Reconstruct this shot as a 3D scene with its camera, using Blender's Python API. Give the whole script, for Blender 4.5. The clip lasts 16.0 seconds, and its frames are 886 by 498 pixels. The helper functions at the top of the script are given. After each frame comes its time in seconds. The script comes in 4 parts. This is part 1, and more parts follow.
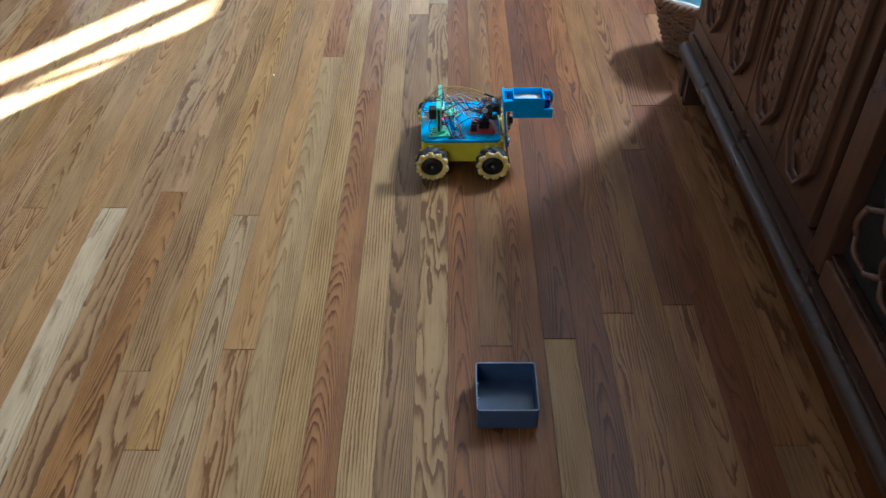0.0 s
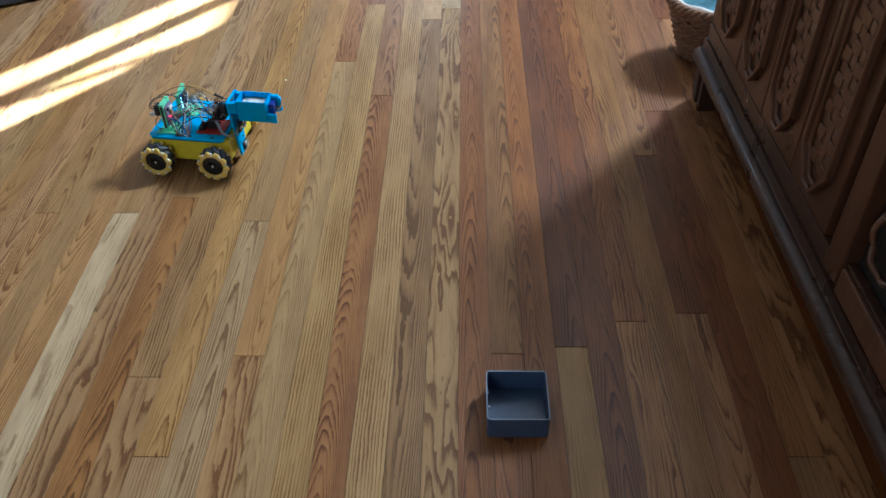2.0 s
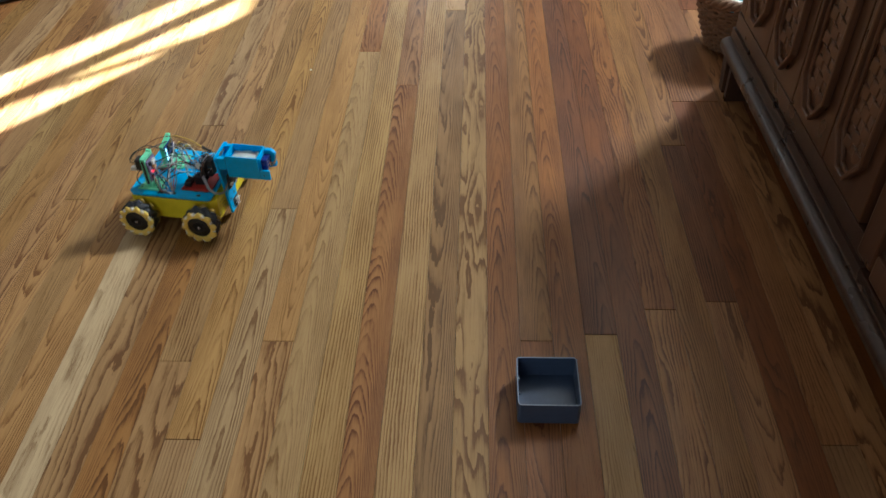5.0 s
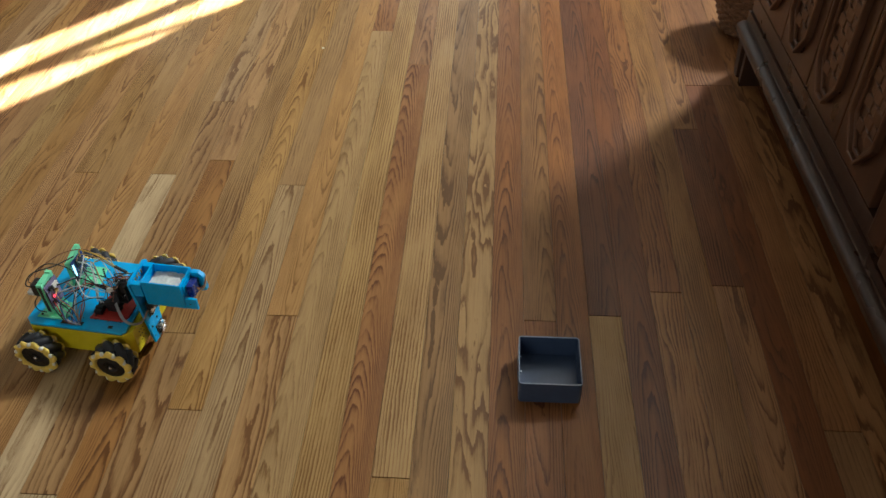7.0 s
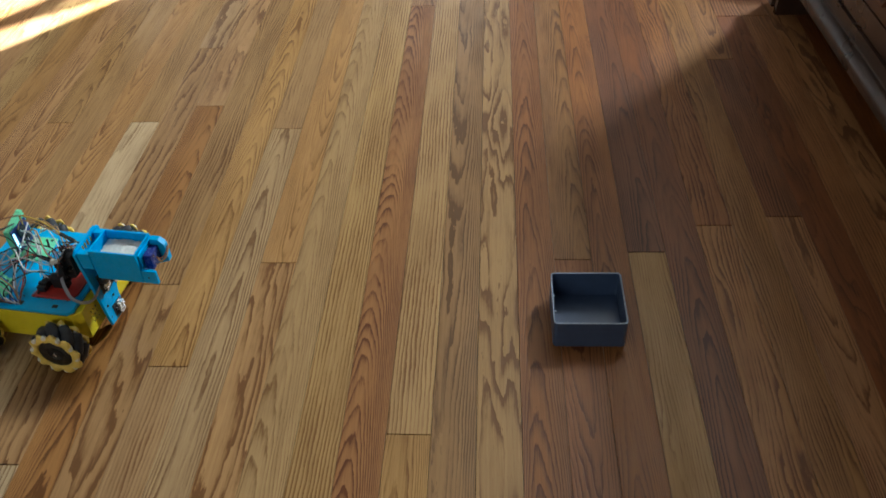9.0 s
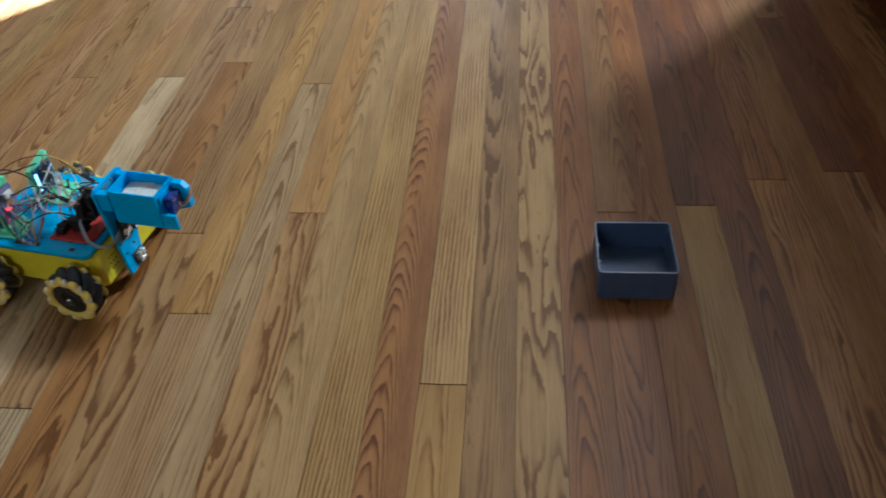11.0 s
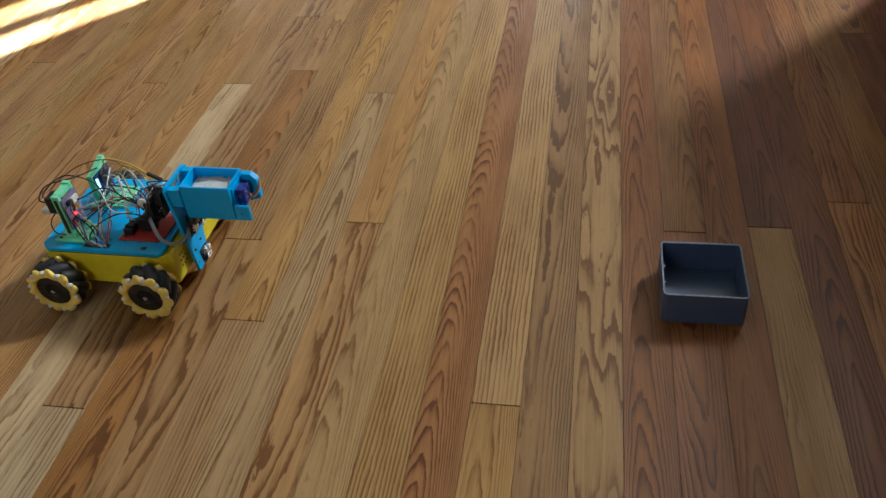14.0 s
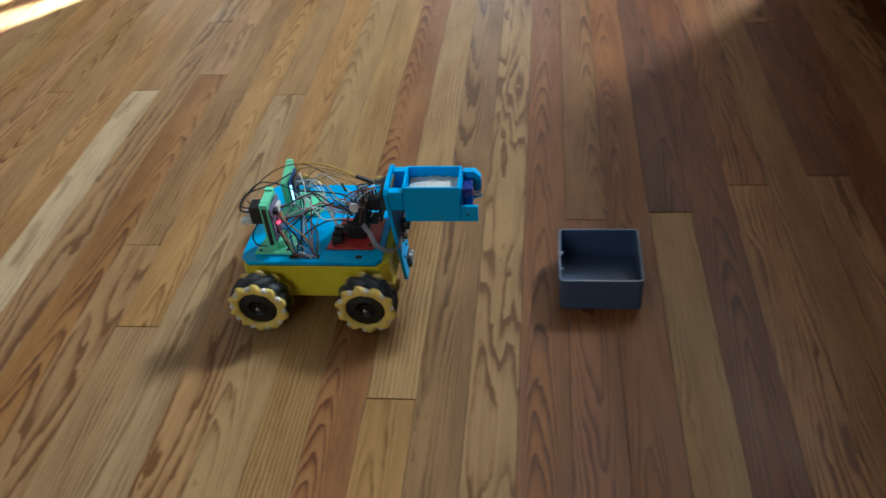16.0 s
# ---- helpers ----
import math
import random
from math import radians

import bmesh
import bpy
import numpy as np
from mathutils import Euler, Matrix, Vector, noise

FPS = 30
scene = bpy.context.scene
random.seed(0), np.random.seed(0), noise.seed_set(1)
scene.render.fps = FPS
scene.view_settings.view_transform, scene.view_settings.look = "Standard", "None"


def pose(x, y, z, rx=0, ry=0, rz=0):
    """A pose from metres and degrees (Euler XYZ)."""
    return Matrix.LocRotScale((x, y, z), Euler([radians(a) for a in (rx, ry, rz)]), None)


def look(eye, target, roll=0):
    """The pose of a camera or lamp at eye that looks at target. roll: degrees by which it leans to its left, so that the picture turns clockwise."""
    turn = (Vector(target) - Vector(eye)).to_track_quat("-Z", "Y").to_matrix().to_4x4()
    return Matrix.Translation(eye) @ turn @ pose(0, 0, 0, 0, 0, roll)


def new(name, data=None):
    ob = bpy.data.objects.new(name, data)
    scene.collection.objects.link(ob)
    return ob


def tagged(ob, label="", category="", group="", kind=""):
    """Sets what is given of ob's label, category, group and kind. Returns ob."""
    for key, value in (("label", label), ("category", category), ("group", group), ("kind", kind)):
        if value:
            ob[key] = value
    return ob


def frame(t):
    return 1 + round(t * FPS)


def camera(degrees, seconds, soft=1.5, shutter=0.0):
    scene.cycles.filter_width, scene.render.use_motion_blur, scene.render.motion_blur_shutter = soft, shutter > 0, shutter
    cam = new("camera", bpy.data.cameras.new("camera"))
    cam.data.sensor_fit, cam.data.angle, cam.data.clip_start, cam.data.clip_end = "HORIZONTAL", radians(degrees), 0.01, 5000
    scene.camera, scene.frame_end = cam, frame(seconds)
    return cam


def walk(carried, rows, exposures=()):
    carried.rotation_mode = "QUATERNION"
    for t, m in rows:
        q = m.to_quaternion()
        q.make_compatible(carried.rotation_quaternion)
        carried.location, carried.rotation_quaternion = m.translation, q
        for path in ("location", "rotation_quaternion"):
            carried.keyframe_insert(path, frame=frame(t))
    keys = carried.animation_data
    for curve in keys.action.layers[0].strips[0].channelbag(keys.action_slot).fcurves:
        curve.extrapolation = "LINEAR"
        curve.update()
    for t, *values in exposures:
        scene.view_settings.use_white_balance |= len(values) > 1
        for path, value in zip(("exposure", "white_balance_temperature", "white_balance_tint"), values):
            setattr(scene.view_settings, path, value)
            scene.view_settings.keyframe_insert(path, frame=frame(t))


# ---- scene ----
cam = camera(56.5, 16.0, soft=1.5, shutter=0.5)
PATH = [
    (0, (0.004, 0.103, 1.103), (-0.013, 1.598, -0.226), -0.6),
    (0.5, (0.007, 0.108, 1.105), (-0.016, 1.602, -0.225), -0.7),
    (1, (0.008, 0.112, 1.102), (-0.022, 1.605, -0.228), -0.8),
    (1.5, (0.009, 0.113, 1.103), (-0.028, 1.61, -0.223), -0.8),
    (2, (0.008, 0.114, 1.102), (-0.041, 1.613, -0.22), -1.2),
    (2.5, (0.008, 0.118, 1.103), (-0.05, 1.616, -0.221), -1.5),
    (3, (0.004, 0.118, 1.101), (-0.058, 1.619, -0.219), -1.6),
    (3.5, (0.003, 0.117, 1.097), (-0.059, 1.617, -0.225), -1.6),
    (4, (-0.007, 0.113, 1.095), (-0.075, 1.61, -0.229), -1.7),
    (6.3, (-0.027, 0.09, 1.079), (-0.128, 1.581, -0.25), -1.3),
    (6.5, (-0.02, 0.09, 1.085), (-0.129, 1.567, -0.259), -1.4),
    (7, (-0.003, 0.092, 1.071), (-0.12, 1.566, -0.276), -1.5),
    (7.5, (0.012, 0.099, 1.068), (-0.117, 1.573, -0.278), -1.8),
    (8, (-0.017, 0.127, 1.018), (-0.152, 1.573, -0.357), -2.6),
    (8.5, (-0.035, 0.149, 0.949), (-0.164, 1.617, -0.402), -3.3),
    (8.7, (-0.034, 0.148, 0.914), (-0.159, 1.627, -0.426), -3.3),
    (10.8, (-0.04, 0.142, 0.77), (-0.197, 1.626, -0.561), -3.8),
    (11, (-0.056, 0.141, 0.767), (-0.238, 1.626, -0.56), -4.0),
    (11.5, (-0.071, 0.15, 0.757), (-0.338, 1.628, -0.564), -5.0),
    (12, (-0.07, 0.159, 0.749), (-0.375, 1.637, -0.564), -5.3),
    (12.5, (-0.063, 0.159, 0.748), (-0.375, 1.64, -0.56), -5.4),
    (13, (-0.06, 0.161, 0.746), (-0.38, 1.644, -0.556), -5.4),
    (13.5, (-0.053, 0.164, 0.747), (-0.384, 1.647, -0.554), -5.6),
    (14, (-0.051, 0.164, 0.748), (-0.388, 1.653, -0.545), -5.8),
    (14.5, (-0.049, 0.162, 0.744), (-0.39, 1.653, -0.545), -6.2),
    (15, (-0.04, 0.16, 0.74), (-0.387, 1.654, -0.543), -6.5),
    (15.5, (-0.016, 0.162, 0.732), (-0.348, 1.659, -0.553), -6.5),
    (16, (0.029, 0.17, 0.716), (-0.218, 1.688, -0.562), -5.8),
]
walk(cam, [(t, look(eye, target, roll)) for t, eye, target, roll in PATH],
     [(0.0, 5.09, 4610, 2), (2.0, 5.03, 4800, 2), (4.2, 4.96, 5080, 2), (6.3, 4.85, 5880, 2), (8.0, 4.87, 5880, 2), (8.7, 4.95, 5680, 2), (10.8, 4.94, 5080, 2), (11.0, 4.94, 5120, 2),
      (11.5, 4.91, 5420, 2), (12.0, 4.86, 5760, 2), (13.0, 4.86, 5850, 5), (14.5, 4.86, 5560, 4), (15.0, 4.86, 5380, 2), (15.5, 4.95, 5230, 2), (16.0, 5.00, 5200, 2)])

# ---------------------------------------------------------------- world, sun, windows' light, south fill
SUN_AZ, SUN_EL = radians(53.1), radians(15.0)      # azimuth counted from +x towards +y
to_sun = Vector((math.cos(SUN_AZ) * math.cos(SUN_EL), math.sin(SUN_AZ) * math.cos(SUN_EL), math.sin(SUN_EL)))
world = bpy.data.worlds.new("world")
world.use_nodes = True
scene.world = world
wn, wl = world.node_tree.nodes, world.node_tree.links
sky = wn.new("ShaderNodeTexSky")
sky.sky_type, sky.sun_disc, sky.sun_elevation, sky.sun_rotation = "NISHITA", False, SUN_EL, math.pi / 2 - SUN_AZ
wl.new(sky.outputs[0], wn["Background"].inputs[0])
wn["Background"].inputs[1].default_value = 0.06

sun = new("sun", bpy.data.lights.new("sun", "SUN"))
sun.data.energy, sun.data.angle, sun.data.color = 5.0, radians(0.3), (1.0, 0.97, 0.93)
sun.matrix_world = look(to_sun * 20, (0, 0, 0))


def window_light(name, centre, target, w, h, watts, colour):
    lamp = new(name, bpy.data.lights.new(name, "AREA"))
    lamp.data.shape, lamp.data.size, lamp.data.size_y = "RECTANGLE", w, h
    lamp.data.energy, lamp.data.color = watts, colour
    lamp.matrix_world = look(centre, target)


EAST, WEST, NORTH, SOUTH, HIGH = 2.8, -3.0, 8.8, -1.6, 4.8
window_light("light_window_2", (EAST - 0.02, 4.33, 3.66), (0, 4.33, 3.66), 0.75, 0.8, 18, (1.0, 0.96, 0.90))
window_light("light_window_3", (-0.5, NORTH - 0.02, 2.35), (-0.5, 0, 2.35), 0.9, 2.2, 0.58, (0.93, 0.97, 1.0))
window_light("light_window_4", (WEST + 0.02, 6.4, 2.0), (0, 6.4, 2.0), 2.0, 1.3, 0.3, (0.95, 0.97, 1.0))
# unseen fill lamp behind the camera, added to brighten the near floor
window_light("fill_light_south", (-1.1, SOUTH + 0.02, 1.5), (-1.1, 0, 1.3), 1.4, 1.2, 0.42, (1.0, 0.91, 0.80))


# ---------------------------------------------------------------- materials
class Nodes:
    """A material's nodes, by short calls."""

    def __init__(self, name, rough=0.5, metal=0.0):
        self.mat = bpy.data.materials.new(name)
        self.mat.use_nodes = True
        self.tree = self.mat.node_tree
        self.out = self.tree.nodes["Principled BSDF"]
        self.out.inputs["Roughness"].default_value = rough
        self.out.inputs["Metallic"].default_value = metal

    def add(self, kind, **inputs):
        n = self.tree.nodes.new(kind)
        for key, value in inputs.items():
            self.put(n.inputs[int(key[1:])] if key[0] == "i" and key[1:].isdigit() else n.inputs[key], value)
        return n

    def put(self, socket, value):
        if isinstance(value, bpy.types.NodeSocket):
            self.tree.links.new(value, socket)
        else:
            socket.default_value = value

    def math(self, op, a, b=0.0, c=0.0):
        n = self.tree.nodes.new("ShaderNodeMath")
        n.operation = op
        for k, v in enumerate((a, b, c)):
            self.put(n.inputs[k], v)
        return n.outputs[0]

    def noise(self, vector, scale, detail=3.0, rough=0.55):
        return self.add("ShaderNodeTexNoise", Vector=vector, Scale=scale, Detail=detail, Roughness=rough).outputs[0]

    def mix(self, f, a, b, kind="MIX"):
        n = self.tree.nodes.new("ShaderNodeMix")
        n.data_type, n.blend_type = "RGBA", kind
        self.put(n.inputs[0], f)
        self.put(n.inputs[6], a)
        self.put(n.inputs[7], b)
        return n.outputs[2]

    def ramp(self, f, low, high, to_min=0.0, to_max=1.0):
        n = self.add("ShaderNodeMapRange", i0=f, i1=low, i2=high, i3=to_min, i4=to_max)
        return n.outputs[0]

    def bump(self, height, strength, distance):
        n = self.add("ShaderNodeBump", Strength=strength, Distance=distance, Height=height)
        self.put(self.out.inputs["Normal"], n.outputs[0])

    def base(self, colour):
        self.put(self.out.inputs["Base Color"], colour)

    def rough(self, value):
        self.put(self.out.inputs["Roughness"], value)


def rgb(r, g, b):
    return (r, g, b, 1.0)


def oak(name, pale, dark, lines=1.0, figure=None, pitch=(5.0, 15.0)):
    """Varnished strip oak. Grain lines are level lines of a long-drawn noise, straight, or closing into flames along the strip.
    figure: "flame", "island" (long closed loops) or "straight"; None for flames or straight grain by chance; pitch: flames to the metre."""
    n = Nodes(name)
    where = n.add("ShaderNodeNewGeometry").outputs["Position"]
    xyz = n.add("ShaderNodeSeparateXYZ", Vector=where)
    x, y = xyz.outputs[0], xyz.outputs[1]
    r1 = n.add("ShaderNodeObjectInfo").outputs["Random"]
    def chance(factor):
        return n.math("FRACT", n.math("MULTIPLY", r1, factor))
    r2, r3, r4, r5, r6 = chance(37.7), chance(113.3), chance(71.9), chance(59.3), chance(211.7)
    far = n.math("MULTIPLY", r1, 90.0)
    wavy = n.add("ShaderNodeCombineXYZ", X=n.math("MULTIPLY", x, 15.0), Y=n.math("MULTIPLY", y, 1.8), Z=far).outputs[0]
    slow = n.noise(wavy, 1.0, 2.5, 0.5)
    tilt = n.math("MULTIPLY", x, n.ramp(r2, 0.0, 1.0, -40.0, 230.0))
    straight = n.math("ADD", n.math("MULTIPLY", slow, n.ramp(r3, 0.0, 1.0, 8.0, 18.0)), tilt)
    across = n.math("SUBTRACT", n.math("MULTIPLY", n.math("FRACT", n.math("DIVIDE", x, STRIP)), STRIP), n.ramp(r5, 0.0, 1.0, 0.008, 0.046))
    bow = n.math("MULTIPLY", n.math("MULTIPLY", across, across), n.ramp(r6, 0.0, 1.0, 3800.0, 8200.0))
    run = n.math("MULTIPLY", y, n.math("MULTIPLY", n.ramp(r3, 0.0, 1.0, *pitch), n.math("SIGN", n.math("SUBTRACT", r2, 0.5))))
    flame = n.math("ADD", n.math("ADD", bow, run), n.math("MULTIPLY", slow, 7.0))
    if figure is None:
        level = n.math("ADD", straight, n.math("MULTIPLY", n.math("GREATER_THAN", r4, 0.55), n.math("SUBTRACT", flame, straight)))
    else:
        level = {"flame": flame, "island": n.math("ADD", n.math("MULTIPLY", slow, 13.0), n.math("MULTIPLY", x, 25.0)),
                 "straight": n.math("ADD", n.math("MULTIPLY", slow, 4.0), n.math("MULTIPLY", x, 190.0))}[figure]
    shake = n.add("ShaderNodeCombineXYZ", X=n.math("MULTIPLY", x, 75.0), Y=n.math("MULTIPLY", y, 22.0), Z=far).outputs[0]
    level = n.math("ADD", level, n.math("MULTIPLY", n.noise(shake, 1.0, 3.0, 0.6), 0.9))
    fine = n.add("ShaderNodeCombineXYZ", X=n.math("MULTIPLY", x, 300.0), Y=n.math("MULTIPLY", y, 9.0), Z=far).outputs[0]
    fibre = n.noise(fine, 1.0, 4.0, 0.65)
    saw = n.math("FRACT", n.math("ADD", level, n.math("MULTIPLY", fibre, 0.45)))
    line = n.math("MULTIPLY", n.math("POWER", saw, 3.2), n.ramp(saw, 0.90, 1.0, 1.0, 0.15))
    pores = n.add("ShaderNodeCombineXYZ", X=n.math("MULTIPLY", x, 900.0), Y=n.math("MULTIPLY", y, 45.0), Z=far).outputs[0]
    pore = n.ramp(n.noise(pores, 1.0, 2.0), 0.55, 0.72)
    patch = n.add("ShaderNodeCombineXYZ", X=n.math("MULTIPLY", x, 30.0), Y=n.math("MULTIPLY", y, 4.0), Z=far).outputs[0]
    stain = n.noise(patch, 1.0, 3.0)
    drift = n.add("ShaderNodeCombineXYZ", X=n.math("MULTIPLY", x, 22.0), Y=n.math("MULTIPLY", y, 5.0), Z=n.math("ADD", far, 7.0)).outputs[0]
    calm = n.ramp(n.noise(drift, 1.0, 2.0), 0.36, 0.62, 0.25, 1.35)
    f = n.math("MULTIPLY", n.math("MULTIPLY", line, calm), n.ramp(r5, 0.0, 1.0, (0.68 if figure is None else 1.2) * lines, 1.85 * lines))
    f = n.math("ADD", f, n.math("MULTIPLY", n.math("MULTIPLY", pore, n.math("ADD", line, 0.35)), 0.45))
    f = n.math("ADD", f, n.ramp(fibre, 0.3, 0.75, -0.12, 0.30))
    f = n.math("ADD", f, n.ramp(stain, 0.3, 0.75, -0.12, 0.34))
    colour = n.mix(n.math("MINIMUM", n.math("MAXIMUM", f, 0.0), 1.0), rgb(*pale), rgb(*dark))
    hsv = n.add("ShaderNodeHueSaturation", Hue=n.ramp(r2, 0.0, 1.0, 0.495, 0.502), Saturation=n.ramp(r3, 0.0, 1.0, 1.02, 1.14), Value=n.ramp(r1, 0.0, 1.0, 0.74, 0.93), Color=colour)
    n.base(hsv.outputs[0])
    n.rough(n.ramp(n.noise(patch, 2.0, 3.0), 0.3, 0.7, 0.32, 0.46))
    n.put(n.out.inputs["Specular IOR Level"], 0.32)
    cup = n.noise(n.add("ShaderNodeCombineXYZ", X=n.math("MULTIPLY", x, 9.0), Y=n.math("MULTIPLY", y, 1.2), Z=far).outputs[0], 1.0, 1.0)
    n.bump(n.math("ADD", n.math("MULTIPLY", cup, 1.0), n.math("MULTIPLY", f, -0.06)), 0.35, 0.004)
    return n.mat


STRIP = 0.0572                     # width of a floor strip
PALE, PALE_LINE = (0.50, 0.332, 0.170), (0.19, 0.098, 0.040)
OAK = {
    "pale": oak("oak_pale", PALE, PALE_LINE),
    "flame": oak("oak_flame", (0.44, 0.288, 0.140), (0.16, 0.082, 0.034), 1.3, "island"),
    "straight": oak("oak_straight", (0.455, 0.300, 0.148), PALE_LINE, 1.0, "straight"),
    "honey": oak("oak_honey", (0.48, 0.293, 0.132), (0.175, 0.083, 0.030)),
    "amber": oak("oak_amber", (0.46, 0.278, 0.118), (0.20, 0.104, 0.038), 0.6),
    # red and dark: redder boards, deepened in colour for the cabinet's shade
    "red": oak("oak_red", (0.335, 0.158, 0.068), (0.115, 0.043, 0.018)),
    "dark": oak("oak_dark_shaded", (0.245, 0.098, 0.043), (0.085, 0.030, 0.014)),
    "russet": oak("oak_russet", (0.41, 0.205, 0.086), (0.135, 0.046, 0.016), 1.2, "flame", (22.0, 30.0)),
    "tan": oak("oak_tan", (0.40, 0.212, 0.095), (0.14, 0.061, 0.025)),
    "umber": oak("oak_umber", (0.375, 0.230, 0.110), (0.14, 0.076, 0.032), 1.3, "flame", (4.0, 7.0)),
    "grey": oak("oak_grey", (0.58, 0.440, 0.265), (0.25, 0.155, 0.075)),
}


def plain(name, colour, rough, vary=0.12, grain=60.0, bump=0.0, metal=0.0, layers=0.0):
    """Paint, plastic, metal: a base colour with faint mottling; layers: printed lines that many metres high."""
    n = Nodes(name, rough, metal)
    where = n.add("ShaderNodeTexCoord").outputs["Object"]
    spots = n.noise(where, grain, 4.0, 0.6)
    low = rgb(*[c * (1 - vary) for c in colour])
    high = rgb(*[min(c * (1 + vary), 0.95) for c in colour])
    n.base(n.mix(n.ramp(spots, 0.3, 0.7), low, high))
    n.rough(n.ramp(n.noise(where, grain * 2.3, 2.0), 0.3, 0.7, max(rough - 0.08, 0.03), min(rough + 0.08, 1.0)))
    if layers:
        z = n.add("ShaderNodeSeparateXYZ", Vector=where).outputs[2]
        n.bump(n.math("SINE", n.math("MULTIPLY", z, 6.283 / layers)), 0.25, layers * 0.3)
    elif bump:
        n.bump(n.noise(where, grain * 6, 3.0), bump, 0.001)
    return n.mat


def glow(name, colour, strength):
    n = Nodes(name, 0.4)
    n.base(rgb(*colour))
    n.put(n.out.inputs["Emission Color"], rgb(*colour))
    n.put(n.out.inputs["Emission Strength"], strength)
    return n.mat


def walnut(name, pale, dark, rough=0.38):
    n = Nodes(name)
    where = n.add("ShaderNodeNewGeometry").outputs["Position"]
    xyz = n.add("ShaderNodeSeparateXYZ", Vector=where)
    along = n.add("ShaderNodeCombineXYZ", X=n.math("MULTIPLY", xyz.outputs[0], 60.0), Y=n.math("MULTIPLY", xyz.outputs[1], 60.0), Z=n.math("MULTIPLY", xyz.outputs[2], 5.0)).outputs[0]
    grain = n.noise(along, 1.0, 5.0, 0.65)
    cloud = n.noise(where, 7.0, 3.0)
    f = n.math("ADD", n.math("MULTIPLY", grain, 0.7), n.math("MULTIPLY", cloud, 0.5))
    n.base(n.mix(n.ramp(f, 0.35, 0.85), rgb(*dark), rgb(*pale)))
    n.rough(n.ramp(cloud, 0.3, 0.7, rough - 0.06, rough + 0.12))
    n.bump(grain, 0.12, 0.001)
    return n.mat


M_WALNUT = walnut("walnut", (0.112, 0.048, 0.024), (0.044, 0.0175, 0.009), 0.30)
M_CARVED = walnut("walnut_carved", (0.180, 0.084, 0.045), (0.070, 0.031, 0.017), 0.34)
M_RAIL = walnut("walnut_polished", (0.075, 0.038, 0.025), (0.030, 0.015, 0.010), 0.27)
# near-black colour stands in for the shade inside the cabinet
M_SHADE_GAP = plain("cabinet_inside_shade", (0.012, 0.008, 0.006), 0.8)
M_WALL = plain("wall_paint", (0.165, 0.150, 0.130), 0.85, 0.05, 9.0, 0.05)
M_CEIL = plain("ceiling_paint", (0.34, 0.315, 0.275), 0.9, 0.03, 9.0)
M_FRAME = plain("window_paint", (0.74, 0.72, 0.68), 0.45, 0.04, 30.0)
M_SUB = plain("subfloor", (0.035, 0.018, 0.010), 0.9)
M_LIGHT_BLOCK = plain("light_block_cloth", (0.70, 0.66, 0.56), 0.9, 0.05, 50.0)

M_BLUE = plain("blue_print", (0.010, 0.40, 0.86), 0.42, 0.08, 70.0, layers=0.0009)
M_DECK = plain("blue_deck", (0.014, 0.41, 0.82), 0.36, 0.12, 40.0)
M_YELLOW = plain("yellow_print", (0.80, 0.68, 0.012), 0.45, 0.08, 60.0, layers=0.0009)
M_WHEEL = plain("wheel_yellow", (0.86, 0.64, 0.13), 0.42, 0.08, 90.0)
M_GREEN = plain("mint_print", (0.24, 0.80, 0.47), 0.45, 0.08, 70.0, layers=0.0009)
M_RED = plain("red_print", (0.42, 0.030, 0.022), 0.45, 0.10, 70.0)
M_BLACK = plain("black_plastic", (0.012, 0.012, 0.014), 0.42, 0.3, 90.0)
M_RUBBER = plain("roller_rubber", (0.022, 0.024, 0.032), 0.55, 0.25, 120.0, 0.2)
M_NYLON = plain("white_nylon", (0.78, 0.75, 0.68), 0.4, 0.04, 90.0)
M_STEEL = plain("steel", (0.62, 0.62, 0.64), 0.25, 0.1, 200.0, metal=1.0)
M_PCB_B = plain("blue_board", (0.016, 0.045, 0.21), 0.35, 0.3, 400.0)
M_PCB_V = plain("violet_board", (0.20, 0.17, 0.29), 0.35, 0.25, 400.0)
M_PCB_K = plain("black_board", (0.014, 0.016, 0.020), 0.35, 0.4, 500.0)
M_SERVO = plain("servo_blue", (0.012, 0.03, 0.22), 0.25, 0.1, 90.0)
M_PAD = plain("white_fleece", (0.80, 0.80, 0.76), 0.95, 0.10, 240.0, 0.9)
M_CLEAR = plain("frosted_plastic", (0.66, 0.67, 0.66), 0.25, 0.05, 60.0)
M_BRASS = plain("brass", (0.65, 0.42, 0.14), 0.35, 0.1, 200.0, metal=0.6)
M_W_BLACK = plain("wire_black", (0.015, 0.015, 0.017), 0.45)
M_W_WHITE = plain("wire_white", (0.62, 0.61, 0.60), 0.45)
M_W_GREY = plain("wire_grey", (0.28, 0.28, 0.31), 0.45)
M_W_TAN = plain("wire_tan", (0.46, 0.27, 0.10), 0.45)
M_W_YEL = plain("wire_yellow", (0.62, 0.42, 0.07), 0.45)
M_W_RED = plain("wire_red", (0.45, 0.05, 0.035), 0.45)
M_W_BLUE = plain("wire_blue", (0.03, 0.10, 0.38), 0.45)
M_W_BROWN = plain("wire_brown", (0.16, 0.06, 0.03), 0.45)
M_LED = glow("red_led", (1.0, 0.03, 0.05), 0.16)
M_OLED = glow("cyan_display", (0.45, 0.95, 1.0), 0.08)
M_TRAY = plain("slate_plastic", (0.066, 0.098, 0.178), 0.36, 0.08, 60.0)
